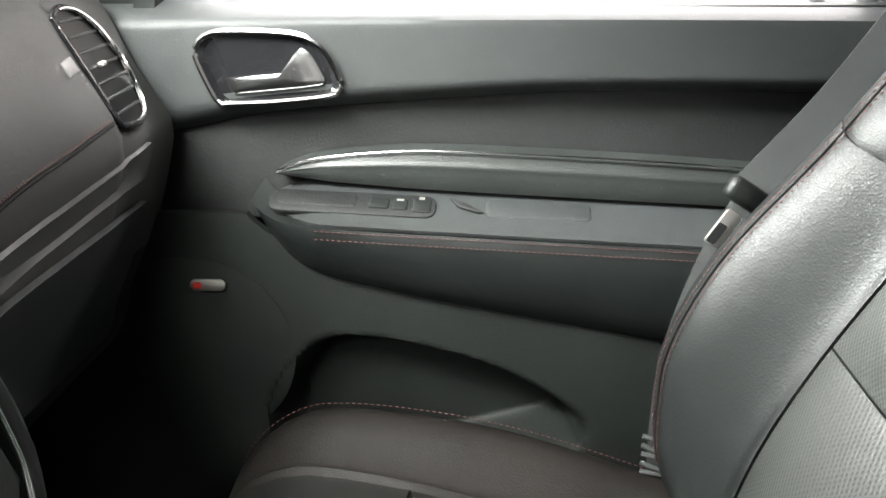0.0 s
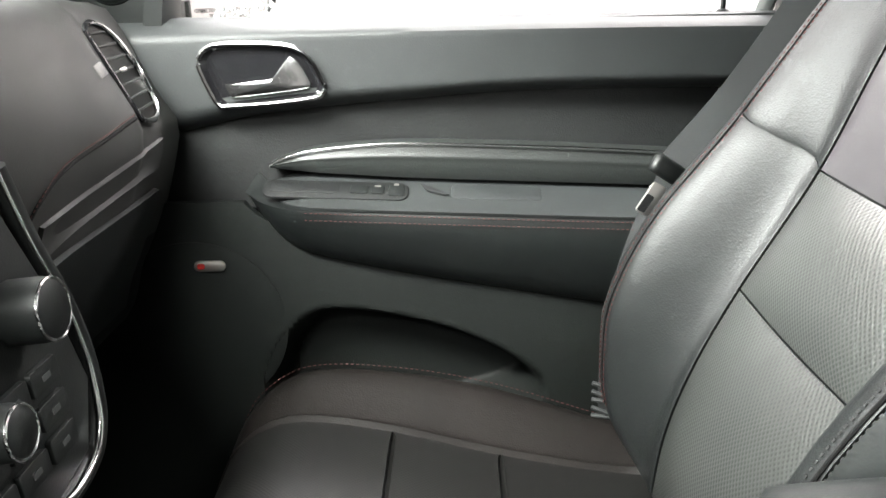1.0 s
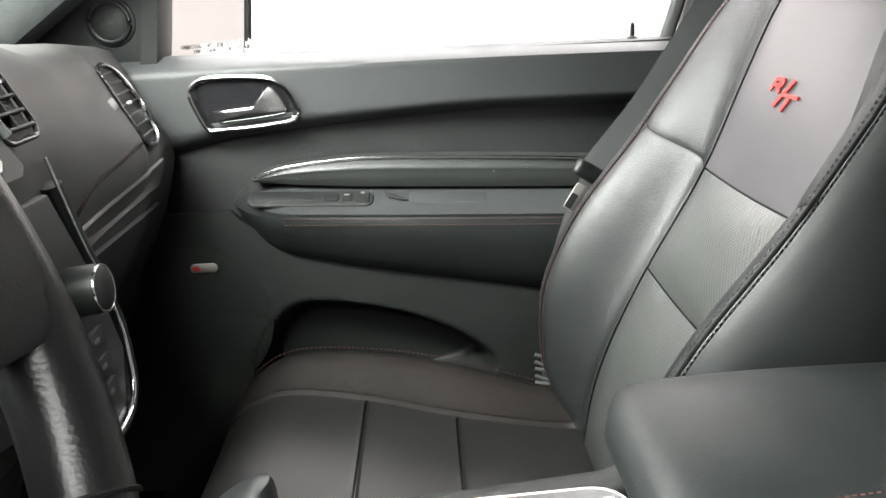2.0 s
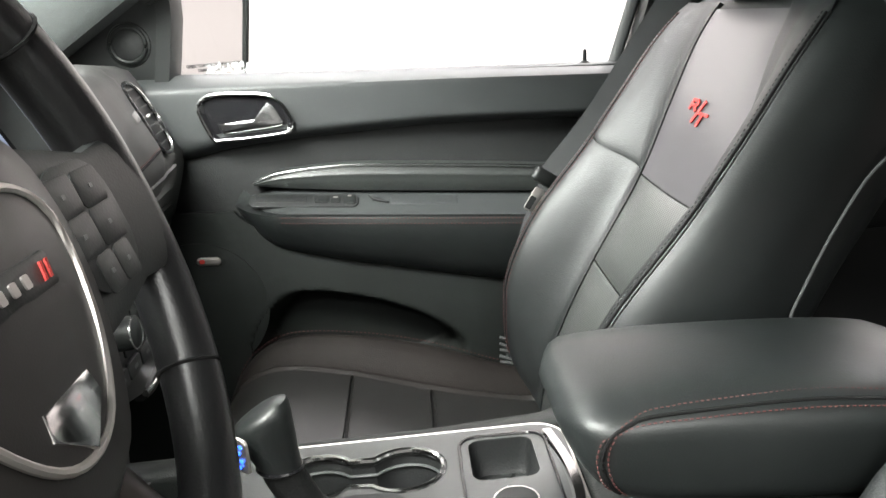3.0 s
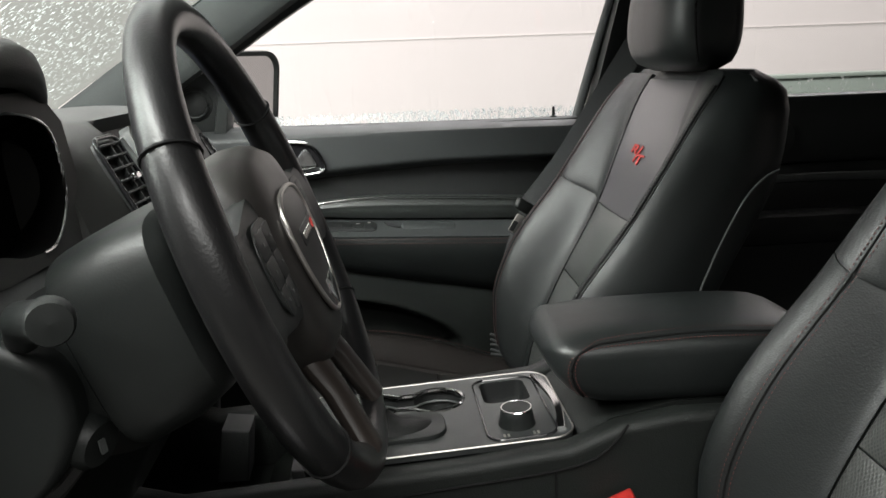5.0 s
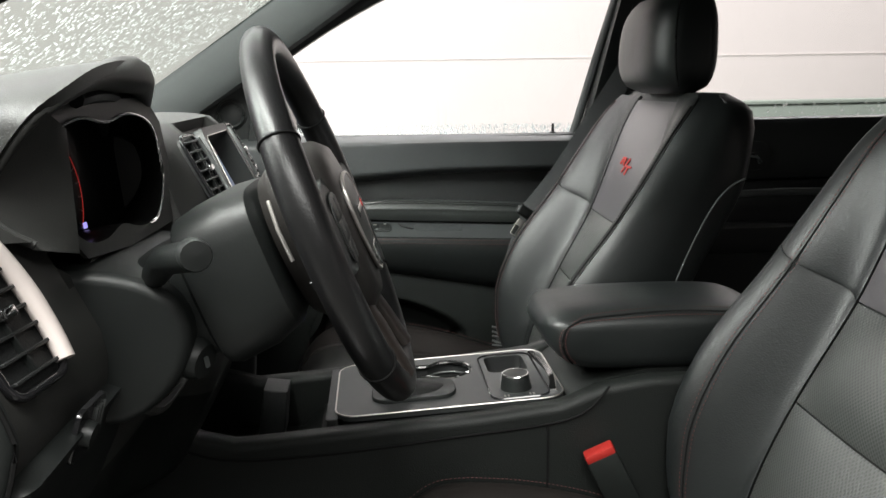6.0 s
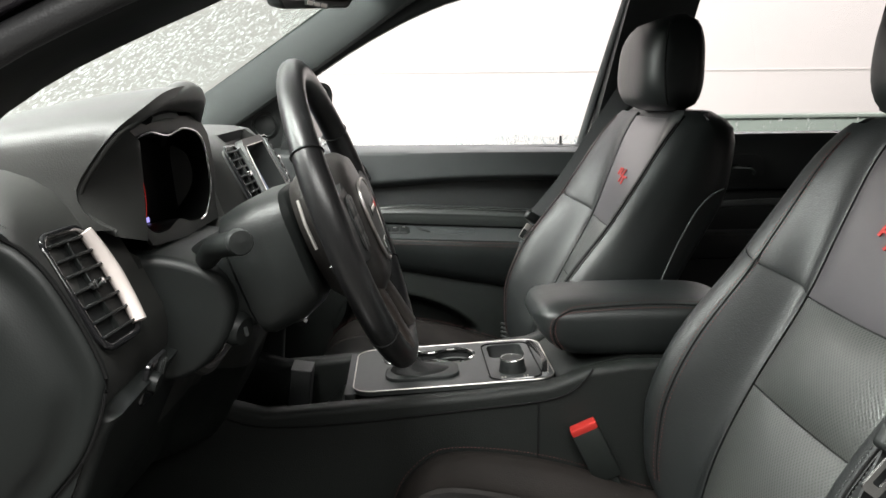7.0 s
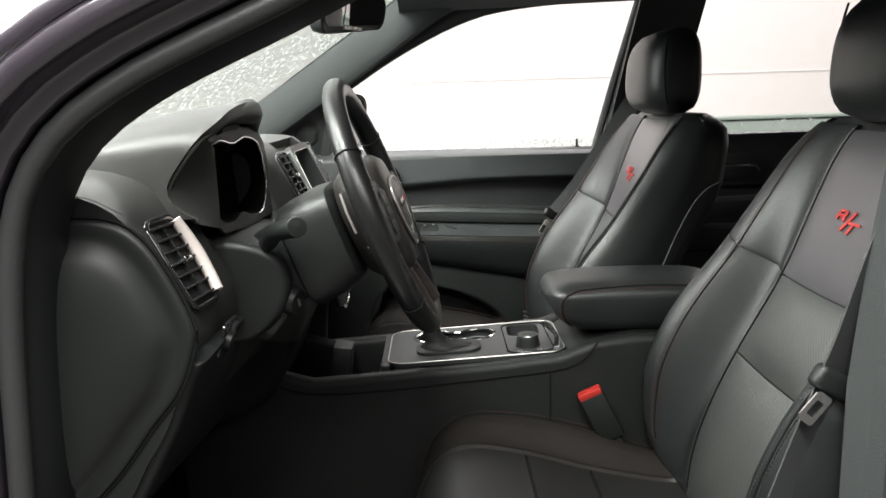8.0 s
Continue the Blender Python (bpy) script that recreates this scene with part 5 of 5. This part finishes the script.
part("display_bar", plate([(-0.066, 0.041), (0.068, 0.041), (0.070, 0.026), (-0.068, 0.026)], DM @ Matrix.Translation((0, 0, 0.0022)), 0.0004, 0), glow("display_bar_light", (0.45, 0.30, 0.34), 0.35), cs)
CM = basis((-0.262, 0.02, 1.205), (0, 1, 0), (-0.10, 0, 1))
cp = part("control_panel", plate([(-0.11, 0.10), (0.17, 0.10), (0.205, 0.02), (0.225, -0.06), (0.20, -0.105), (0.14, -0.115), (0.075, -0.10), (0.03, -0.045), (-0.08, -0.025), (-0.115, 0.02)], CM, 0.010, 0.004), HARD, dash, "satin black center control panel")
EDGEP = curve([(0.180, 0.128), (0.186, 0.103), (0.200, 0.05), (0.219, 0.001), (0.227, -0.045), (0.225, -0.072), (0.219, -0.095), (0.203, -0.111), (0.17, -0.118), (0.141, -0.115)], 60)
part("panel_edge", tube([CM @ Vector((x, y, 0.011)) for x, y in EDGEP], [0.0016 + 0.0022 * max(0.0, (k - 20) / 39) for k in range(60)], 10), CHROME, cp, "chrome control panel edge")
part("panel_cheek", tube([CM @ Vector((x + 0.012, y - 0.004, 0.000)) for x, y in EDGEP[4:]], 0.010, 10), HARD, cp)
for kx, ky, r in ((0.180, 0.018, 0.021), (0.115, -0.030, 0.017)):
    kn = part("control_knob", lathe([(r, 0), (r, 0.02), (r * 0.95, 0.026), (r * 0.8, 0.028), (0, 0.028)], CM @ Vector((kx - 0.02, ky, 0.01)), CM @ Vector((kx - 0.02, ky, 0.06)), 28), HARD, cp, "round control knob")
    part("knob_ring", tube([CM @ Vector((kx - 0.02 + r * 0.93 * math.cos(a), ky + r * 0.93 * math.sin(a), 0.0365)) for a in np.linspace(0, 2 * math.pi, 36, endpoint=False)], 0.0012, 6, closed=True), CHROME, kn)
for ix in range(2, 5):
    for iy in range(3):
        bt = part("control_button", plate(rounded(0.034, 0.018, 0.003), CM @ Matrix.Translation((ix * 0.038 + 0.015, -0.03 - iy * 0.024, 0.0105)), 0.004), HARD, cp)
        part("button_symbol", plate(rounded(0.010, 0.004, 0.001), CM @ Matrix.Translation((ix * 0.038 + 0.015, -0.03 - iy * 0.024, 0.0147)), 0.0004, 0), SATIN, bt)

# instrument hood and cluster
LIP = curve([(-0.331, -0.525, 1.383), (-0.349, -0.527, 1.394), (-0.360, -0.527, 1.410), (-0.360, -0.526, 1.427), (-0.342, -0.523, 1.454), (-0.322, -0.517, 1.479), (-0.304, -0.49, 1.498), (-0.297, -0.44, 1.513), (-0.295, -0.37, 1.520), (-0.300, -0.30, 1.515), (-0.317, -0.235, 1.490), (-0.335, -0.200, 1.455), (-0.350, -0.190, 1.42)], 60)


def hood(u, v):
    k = u * 59
    i = min(58, int(k))
    p = LIP[i] * (1 - (k - i)) + LIP[i + 1] * (k - i)
    return (p[0] - 0.34 * v, p[1] - 0.035 * v * (1 - 2 * u), p[2] - max(0, p[2] - 1.39) * 0.55 * v ** 1.5)


hd = part("instrument_hood", sheet(hood, 48, 22, 0.010), DASH, dash, "padded instrument hood")
part("hood_lip", tube([Vector(hood(u, 0.0)) + Vector((-0.010 * math.sin(math.pi * u) ** 3, 0.008 * (1 - u), -0.004 - 0.009 * math.sin(math.pi * u) ** 3)) for u in np.linspace(0.0, 1.0, 50)], [0.0035 + 0.0125 * math.exp(-((k / 49 - 0.62) / 0.17) ** 2) + 0.004 * (k / 49) for k in range(50)], 10), DASH, hd)
for k in (1, 2):
    part("hood_step", tube([Vector(hood(u, 0.0)) + Vector((-0.012 - 0.018 * k, 0, -0.016 - 0.014 * k)) for u in np.linspace(0.46, 0.80, 30)], 0.008, 8), HARD, hd)
KM = basis((-0.322, -0.345, 1.413), (0.085, 1, 0), (-0.10, 0, 1))
BIN = [(-0.122, 0.020), (-0.112, 0.046), (-0.06, 0.057), (-0.008, 0.051), (0.05, 0.057), (0.105, 0.044), (0.118, 0.01), (0.110, -0.025), (0.078, -0.054), (0.03, -0.055), (-0.01, -0.046), (-0.05, -0.053), (-0.09, -0.048), (-0.115, -0.025)]
bn = curve(BIN + BIN[:1], 72)[:-1]
cl = part("cluster_face", plate([(x * 1.1, y * 1.05) for x, y in bn], KM @ Matrix.Translation((0.01, 0, -0.046)), 0.003, 0), FACE, dash, "dark gauge cluster with red-lit dials")
part("cluster_wall", loft([[KM @ Vector((x * k + dx, y * k, h)) for x, y in bn] for k, dx, h in ((1.0, 0, 0.004), (0.99, 0, -0.010), (1.09, 0.01, -0.045))], cap=False), FACE, cl)
part("bezel_plate", holed([(-0.135, 0.050), (-0.10, 0.072), (0.11, 0.072), (0.140, 0.045), (0.145, 0.0), (0.125, -0.066), (0.0, -0.070), (-0.095, -0.062), (-0.128, -0.030)], [[tuple(q) for q in bn]], KM @ Matrix.Translation((0, 0, 0.000)), 0.004), DASH, dash, "matte plate round the gauges")
part("cluster_rim", tube([KM @ Vector((x, y, 0.005)) for x, y in bn[5:46]], 0.0016, 8), CHROME, cl, "chrome cluster rim")
CHEEK = curve([(-0.331, -0.520, 1.376), (-0.349, -0.524, 1.391), (-0.360, -0.525, 1.410), (-0.360, -0.524, 1.427), (-0.342, -0.520, 1.454), (-0.313, -0.512, 1.479)], 20)
part("binnacle_cheek", loft([[tuple(CHEEK[i] * (1 - k) + np.array((-0.3165, -0.468, 1.362 + 0.102 * i / 19)) * k) for i in range(20)] for k in (0, 0.12, 0.35, 0.65, 0.9, 1.0)], cap=False, closed=False), DASH, dash, "grey inner cheek of the hood")
for gx in (-0.045,):
    part("gauge_ring", tube([KM @ Vector((gx + 0.062 * math.cos(a), -0.010 + 0.062 * math.sin(a), -0.0425)) for a in np.linspace(radians(62), radians(-35), 24)], 0.0004, 5), GAUGE_RED, cl, "red-lit gauge arc")
    for a in np.linspace(radians(62), radians(-35), 8):
        part("gauge_tick", tube([KM @ Vector((gx + r * math.cos(a), -0.010 + r * math.sin(a), -0.0425)) for r in (0.054, 0.060)], 0.0008, 4), SATIN, cl)
part("indicator", plate(rounded(0.008, 0.006, 0.001), KM @ Matrix.Translation((0.010, -0.046, -0.0425)), 0.0006, 0), GAUGE_BLUE, cl)

# end of the dash beside the open door, light switches, knee panel
END = [(-0.60, 1.385), (-0.52, 1.404), (-0.434, 1.407), (-0.378, 1.402), (-0.345, 1.378), (-0.319, 1.333), (-0.302, 1.290), (-0.301, 1.270), (-0.313, 1.232), (-0.328, 1.204), (-0.355, 1.172), (-0.413, 1.10), (-0.50, 1.03), (-0.60, 1.06), (-0.63, 1.25)]
en = curve(END + END[:1], 90)[:-1]
ec = np.array([-0.475, 1.235])
bulge = curve([(1.0, -0.650), (0.995, -0.656), (0.975, -0.660), (0.93, -0.661), (0.88, -0.660), (0.82, -0.664), (0.74, -0.672), (0.6, -0.678), (0.4, -0.681), (0.05, -0.682)], 40)
part("end_panel", loft([[((ec + (q - ec) * k)[0], y, (ec + (q - ec) * k)[1]) for q in en] for k, y in bulge]), HARD, dash, "plain rounded dash end cap", smooth=70)
part("end_seam", tube([(x, -0.656, z) for x, z in en], 0.0018, 6, closed=True), DARKT, dash)
part("top_pad_seam", stitches([(-0.50, -0.6555, 1.436), (-0.433, -0.656, 1.431), (-0.398, -0.656, 1.425), (-0.366, -0.656, 1.408)], 60, r=0.0006), GREYT, dash)
part("side_kick_panel", prism([tuple(q) for q in curve([(-0.336, 1.196), (-0.376, 1.142), (-0.419, 1.089), (-0.48, 1.01), (-0.54, 0.90), (-0.60, 0.70), (-0.75, 0.70), (-0.72, 1.0), (-0.62, 1.15), (-0.45, 1.20), (-0.336, 1.196)], 50)[:-1]], -0.630, -0.58, 0.012), LOWER, dash, "black lower side panel")
part("footwell_panel", prism([(-0.60, 0.46), (-0.34, 0.46), (-0.285, 1.08), (-0.275, 1.20), (-0.40, 1.25), (-0.60, 1.25)], 0.20, 0.235, 0.008), HARD, dash)
part("lower_knee_panel", prism([tuple(q) for q in curve([(-0.60, 1.0), (-0.46, 1.01), (-0.40, 1.05), (-0.345, 1.14), (-0.315, 1.21), (-0.32, 1.25), (-0.60, 1.25)], 30)], -0.648, -0.20, 0.012, seg=4), HARD, dash)
LS = basis((-0.3035, -0.535, 1.238), (0.05, 1, 0), (0.30, 0, 0.95))
lsw = part("light_switch_panel", plate(rounded(0.052, 0.046, 0.008), LS, 0.004), GLOSS, dash, "headlight switch panel")
part("light_knob", lathe([(0.011, 0), (0.010, 0.008), (0, 0.009)], LS @ Vector((-0.010, 0, 0.004)), LS @ Vector((-0.010, 0, 0.05)), 20), HARD, lsw)
for k in range(3):
    part("dimmer_wheel", moved(box(-0.002, 0.002, -0.015, 0.015, 0.003, 0.006, 0.0008), LS @ Matrix.Translation((0.008 + 0.007 * k, 0, 0))), SATIN, lsw)

# ---- steering ----
col = thing("steering_column", "black steering column shroud with stalk", "steering column", (-0.25, -0.36, 1.3))
O = Vector((-0.1115, -0.359, 1.3696))
WM = basis(O, (0.017, 1, 0), (-0.345, 0, 0.9385))
HM = WM @ Matrix.Translation((0, 0, 0.010))
def wheel_ring(h, w, z0, z1):
    return [WM @ Vector((w * math.copysign(abs(math.cos(a)) ** 0.42, math.cos(a)), (z0 + z1) / 2 + (z1 - z0) / 2 * math.copysign(abs(math.sin(a)) ** 0.5, math.sin(a)), h)) for a in np.linspace(0, 2 * math.pi, 32, endpoint=False)]


part("column_neck", loft([wheel_ring(-0.235, 0.070, -0.080, 0.030), wheel_ring(-0.17, 0.076, -0.078, 0.036), wheel_ring(-0.125, 0.080, -0.074, 0.040)]), HARD, col)
part("shroud", loft([wheel_ring(-0.134, 0.086, -0.080, 0.050), wheel_ring(-0.130, 0.092, -0.087, 0.056), wheel_ring(-0.122, 0.094, -0.090, 0.058), wheel_ring(-0.085, 0.093, -0.086, 0.062), wheel_ring(-0.060, 0.090, -0.076, 0.060), wheel_ring(-0.054, 0.082, -0.068, 0.052)]), HARD, col)
part("column_collar", tube(wheel_ring(-0.215, 0.092, -0.10, 0.052), 0.008, 8, closed=True), DASH, col)
part("lower_cover", prism([tuple(q) for q in curve([(-0.37, 1.21), (-0.30, 1.205), (-0.255, 1.235), (-0.235, 1.280), (-0.25, 1.322), (-0.30, 1.342), (-0.37, 1.345)], 30)], -0.462, -0.245, 0.030, seg=5), HARD, col)
stalk = part("turn_stalk", tube([(-0.262, -0.452, 1.338), (-0.244, -0.488, 1.358), (-0.209, -0.535, 1.371)], [0.0115, 0.0125, 0.0126], 14), HARD, col, "black turn signal stalk")
part("stalk_cap", lathe([(0.0105, -0.004), (0.0130, 0), (0.0130, 0.012), (0.0115, 0.017), (0.0, 0.018)], (-0.2115, -0.530, 1.371), (-0.185, -0.60, 1.377), 20), HARD, stalk)
ig = part("ignition_lock", lathe([(0.020, 0), (0.020, 0.012), (0.016, 0.018), (0.0, 0.018)], (-0.245, -0.43, 1.257), (-0.18, -0.46, 1.24), 20), HARD, col, "round ignition lock")
part("ignition_mark", plate(rounded(0.006, 0.010, 0.001), basis((-0.2275, -0.441, 1.2535), (0.4, 1, 0), (-0.2, 0, 1)), 0.001, 0), SATIN, ig)

wh = thing("steering_wheel", "black leather steering wheel with worn rim", "steering wheel", tuple(O))
R = 0.1745
ang = np.linspace(0, 2 * math.pi, 72, endpoint=False)
def rim_r(a):
    d = abs(math.atan2(math.sin(a - math.pi / 2), math.cos(a - math.pi / 2)))
    return 0.0162 + 0.0016 * math.exp(-((d - 1.25) / 0.35) ** 2) + 0.0014 * math.exp(-((d - 1.95) / 0.5) ** 2)


rings = []
for a in ang:
    rr = rim_r(a)
    rings.append([WM @ Vector(((R + rr * math.cos(b)) * math.cos(a), (R + rr * math.cos(b)) * math.sin(a), rr * 0.92 * math.sin(b))) for b in np.linspace(0, 2 * math.pi, 16, endpoint=False)])
rings.append(rings[0])
rb = loft(rings, cap=False)
bmesh.ops.remove_doubles(rb, verts=rb.verts, dist=1e-6)
rim = part("rim", rb, mat("worn_wheel_leather", (0.0064, 0.0072, 0.0078), 0.33, grain=0.06, scale=520, bump=0.03, rvar=0.05, tint=(0.0090, 0.0086, 0.0086), vscale=11), wh)
for deg in (33, 150, -32, 220):
    a = radians(deg)
    rr = rim_r(a) + 0.0004
    part("rim_seam", tube([WM @ Vector(((R + rr * math.cos(b)) * math.cos(a), (R + rr * math.cos(b)) * math.sin(a), rr * 0.92 * math.sin(b))) for b in np.linspace(0, 2 * math.pi, 20, endpoint=False)], 0.0012, 5, closed=True), DARKT, rim)
hub_prof = [(0.0, 0.078), (0.055, 0.070), (0.085, 0.045), (0.092, 0.0), (0.075, -0.05), (0.045, -0.088), (0.0, -0.098), (-0.045, -0.088), (-0.075, -0.05), (-0.092, 0.0), (-0.085, 0.045), (-0.055, 0.070)]
hb = curve(hub_prof + hub_prof[:1], 48)[:-1]
part("hub", loft([[HM @ Vector((x * k, y * k, h)) for x, y in hb] for k, h in ((0.80, -0.06), (0.95, -0.045), (1.0, -0.02), (0.97, -0.004), (0.85, 0.006), (0.6, 0.010), (0.1, 0.011))]), AIRBAG, wh, "soft black airbag cover")
SHD = [(-0.052, 0.026), (-0.035, 0.036), (0.0, 0.039), (0.035, 0.036), (0.052, 0.026), (0.056, 0.008), (0.046, -0.025), (0.024, -0.052), (0.0, -0.060), (-0.024, -0.052), (-0.046, -0.025), (-0.056, 0.008)]
sd2 = curve(SHD + SHD[:1], 50)[:-1]
hubpad = part("hub_shield", loft([[HM @ Vector((x * k, y * k - 0.004, h)) for x, y in sd2] for k, h in ((1.0, 0.004), (0.98, 0.0125), (0.8, 0.0145), (0.1, 0.016))]), AIRBAG, wh)
part("shield_edge", tube([HM @ Vector((x, y - 0.004, 0.0125)) for x, y in sd2], 0.0020, 8, closed=True), SILVER, hubpad, "chrome shield outline")
part("emblem_plate", plate(rounded(0.066, 0.014, 0.003), HM @ Matrix.Translation((0, 0.0, 0.0150)), 0.001), HARD, hubpad, "small name plate with plain bars")
for k in range(5):
    part("emblem_bar", plate(rounded(0.0042, 0.0052, 0.001), HM @ Matrix.Translation((-0.024 + 0.0088 * k, 0.0, 0.016)), 0.0008, 0), SILVER, hubpad)
for k in range(2):
    part("emblem_stripe", plate([(-0.0012, -0.0035), (0.0006, -0.0035), (0.0024, 0.0035), (0.0006, 0.0035)], HM @ Matrix.Translation((0.0235 + 0.0042 * k, 0.0, 0.016)), 0.0008, 0), REDEMB, hubpad)
part("shield_foot", plate([(-0.018, -0.036), (0.018, -0.036), (0.020, -0.046), (0.0, -0.060), (-0.020, -0.046)], HM @ Matrix.Translation((0, -0.002, 0.0125)), 0.003), CHROME, hubpad, "chrome foot of the shield")
for s in (1, -1):
    spoke = part("spoke", loft([[HM @ Vector((s * x, y0 + (y1 - y0) * (0.5 + 0.5 * math.cos(a)), h + t * math.copysign(abs(math.sin(a)) ** 0.35, math.sin(a)))) for a in np.linspace(0, 2 * math.pi, 24, endpoint=False)] for x, y0, y1, h, t in ((0.06, -0.046, 0.050, -0.008, 0.0124), (0.10, -0.042, 0.042, -0.0066, 0.0110), (0.135, -0.036, 0.034, -0.006, 0.0104), (0.172, -0.040, 0.038, -0.004, 0.0100))]), HARD, wh)
    pad = part("button_pad", plate(rounded(0.066, 0.060, 0.022), HM @ Matrix.Translation((s * 0.100, 0.002, 0.0045)), 0.001, 0.0004), HARD, spoke)
    for bx2, by2, w2, h2 in ((-0.0155, 0.0165, 0.0265, 0.0165), (0.0135, 0.0160, 0.0245, 0.0160), (-0.0155, -0.0025, 0.0265, 0.0170), (0.0135, -0.0025, 0.0245, 0.0170), (-0.0075, -0.0215, 0.0170, 0.0165), (0.0125, -0.0215, 0.0170, 0.0165)):
        wb = part("wheel_button", plate(rounded(w2 * 1.12, h2 * 1.12, 0.004), HM @ Matrix.Translation((s * (0.100 + bx2), 0.002 + by2, 0.0053)), 0.0008, 0.0003), HARD, pad)
        part("button_symbol", plate(rounded(0.0034, 0.0022, 0.0008), HM @ Matrix.Translation((s * (0.100 + bx2), 0.002 + by2, 0.0064)), 0.0004, 0), SATIN, spoke)
    # brown-black spoke, its copper reflections put into the base colour
    part("lower_spoke", loft([[HM @ Vector((s * (x + w * math.cos(a)), y, h + t * math.sin(a))) for a in np.linspace(0, 2 * math.pi, 14, endpoint=False)] for x, y, w, h, t in ((0.030, -0.075, 0.020, -0.020, 0.012), (0.038, -0.11, 0.015, -0.010, 0.010), (0.050, -0.160, 0.020, -0.001, 0.009))]), mat("brown_sheen_spoke", (0.018, 0.0145, 0.0125), 0.30, rvar=0.08), wh, "dark brown-sheen lower spoke")
    part("paddle", tube([WM @ Vector((s * 0.098, 0.045, -0.036)), WM @ Vector((s * 0.110, 0.02, -0.036)), WM @ Vector((s * 0.116, -0.008, -0.034))], 0.0019, 8), SILVER, wh, "silver shift paddle")
    rp = part("rear_button_pod", lathe([(0.034, 0), (0.033, 0.010), (0.026, 0.016), (0, 0.018)], WM @ Vector((s * 0.095, -0.012, -0.010)), WM @ Vector((s * 0.105, -0.012, -0.06)), 24), GLOSS, wh, "gloss black button pod behind the spoke")
    part("pod_edge", tube([WM @ Vector((s * 0.098 + 0.028 * math.cos(a), -0.014 + 0.030 * math.sin(a), -0.026)) for a in np.linspace(-2.6, 0.4, 16)], 0.0012, 6), SATIN, rp)

# ---- rear-view mirror ----
rm = thing("rear_view_mirror", "black rear-view mirror on the windshield", "mirror", (-0.2, 0, 1.68))
RM = basis((-0.176, 0.0, 1.674), (0.37, 0.93, 0), (0.21, 0, 1))
MO = [(x, y + 0.10 * x * (1 if y < 0 else 0.3)) for x, y in rounded(0.245, 0.070, 0.026, 8)]
part("housing", loft([[RM @ Vector((x * k, y * k, h)) for x, y in MO] for k, h in ((0.5, -0.035), (0.85, -0.030), (0.98, -0.018), (1.0, -0.004), (0.99, 0.004), (0.95, 0.006), (0.90, 0.004))]), HARD, rm)
part("mirror_glass", plate([(x * 0.92, y * 0.80 + 0.005) for x, y in MO], RM @ Matrix.Translation((0, 0, 0.0045)), 0.0012, 0), MIRROR, rm)
bb = part("button_bar", plate(rounded(0.075, 0.009, 0.003), RM @ Matrix.Translation((-0.01, -0.0285, 0.0060)), 0.0012, 0), SATIN, rm)
for k in (-1, 0, 1):
    part("mirror_button", plate(rounded(0.018, 0.006, 0.002), RM @ Matrix.Translation((-0.01 + 0.022 * k, -0.0285, 0.0072)), 0.0012, 0.0004), SILVER, bb)
part("mount", tube([RM @ Vector((0, 0, -0.02)), (-0.25, -0.03, 1.71), (-0.30, -0.03, 1.715)], 0.012, 10), HARD, rm)
part("sensor_box", box(-0.33, -0.22, -0.08, 0.03, 1.675, 1.70, 0.008), HARD, rm)

# ---- second row, in the dark behind the front seats ----
rs = thing("rear_bench", "black leather rear seat in deep shade", "car seat", (1.35, 0, 0.46))
part("cushion", box(0.95, 1.45, -0.62, 0.62, 0.62, 0.84, 0.05, 4), LEATHER, rs)
part("backrest", moved(box(-0.06, 0.08, -0.62, 0.62, 0, 0.55, 0.05, 4), pose(1.45, 0, 0.80, 0, 16, 0)), LEATHER, rs)
part("seat_base", box(1.0, 1.45, -0.55, 0.55, 0.455, 0.63, 0.02), HARD, rs)
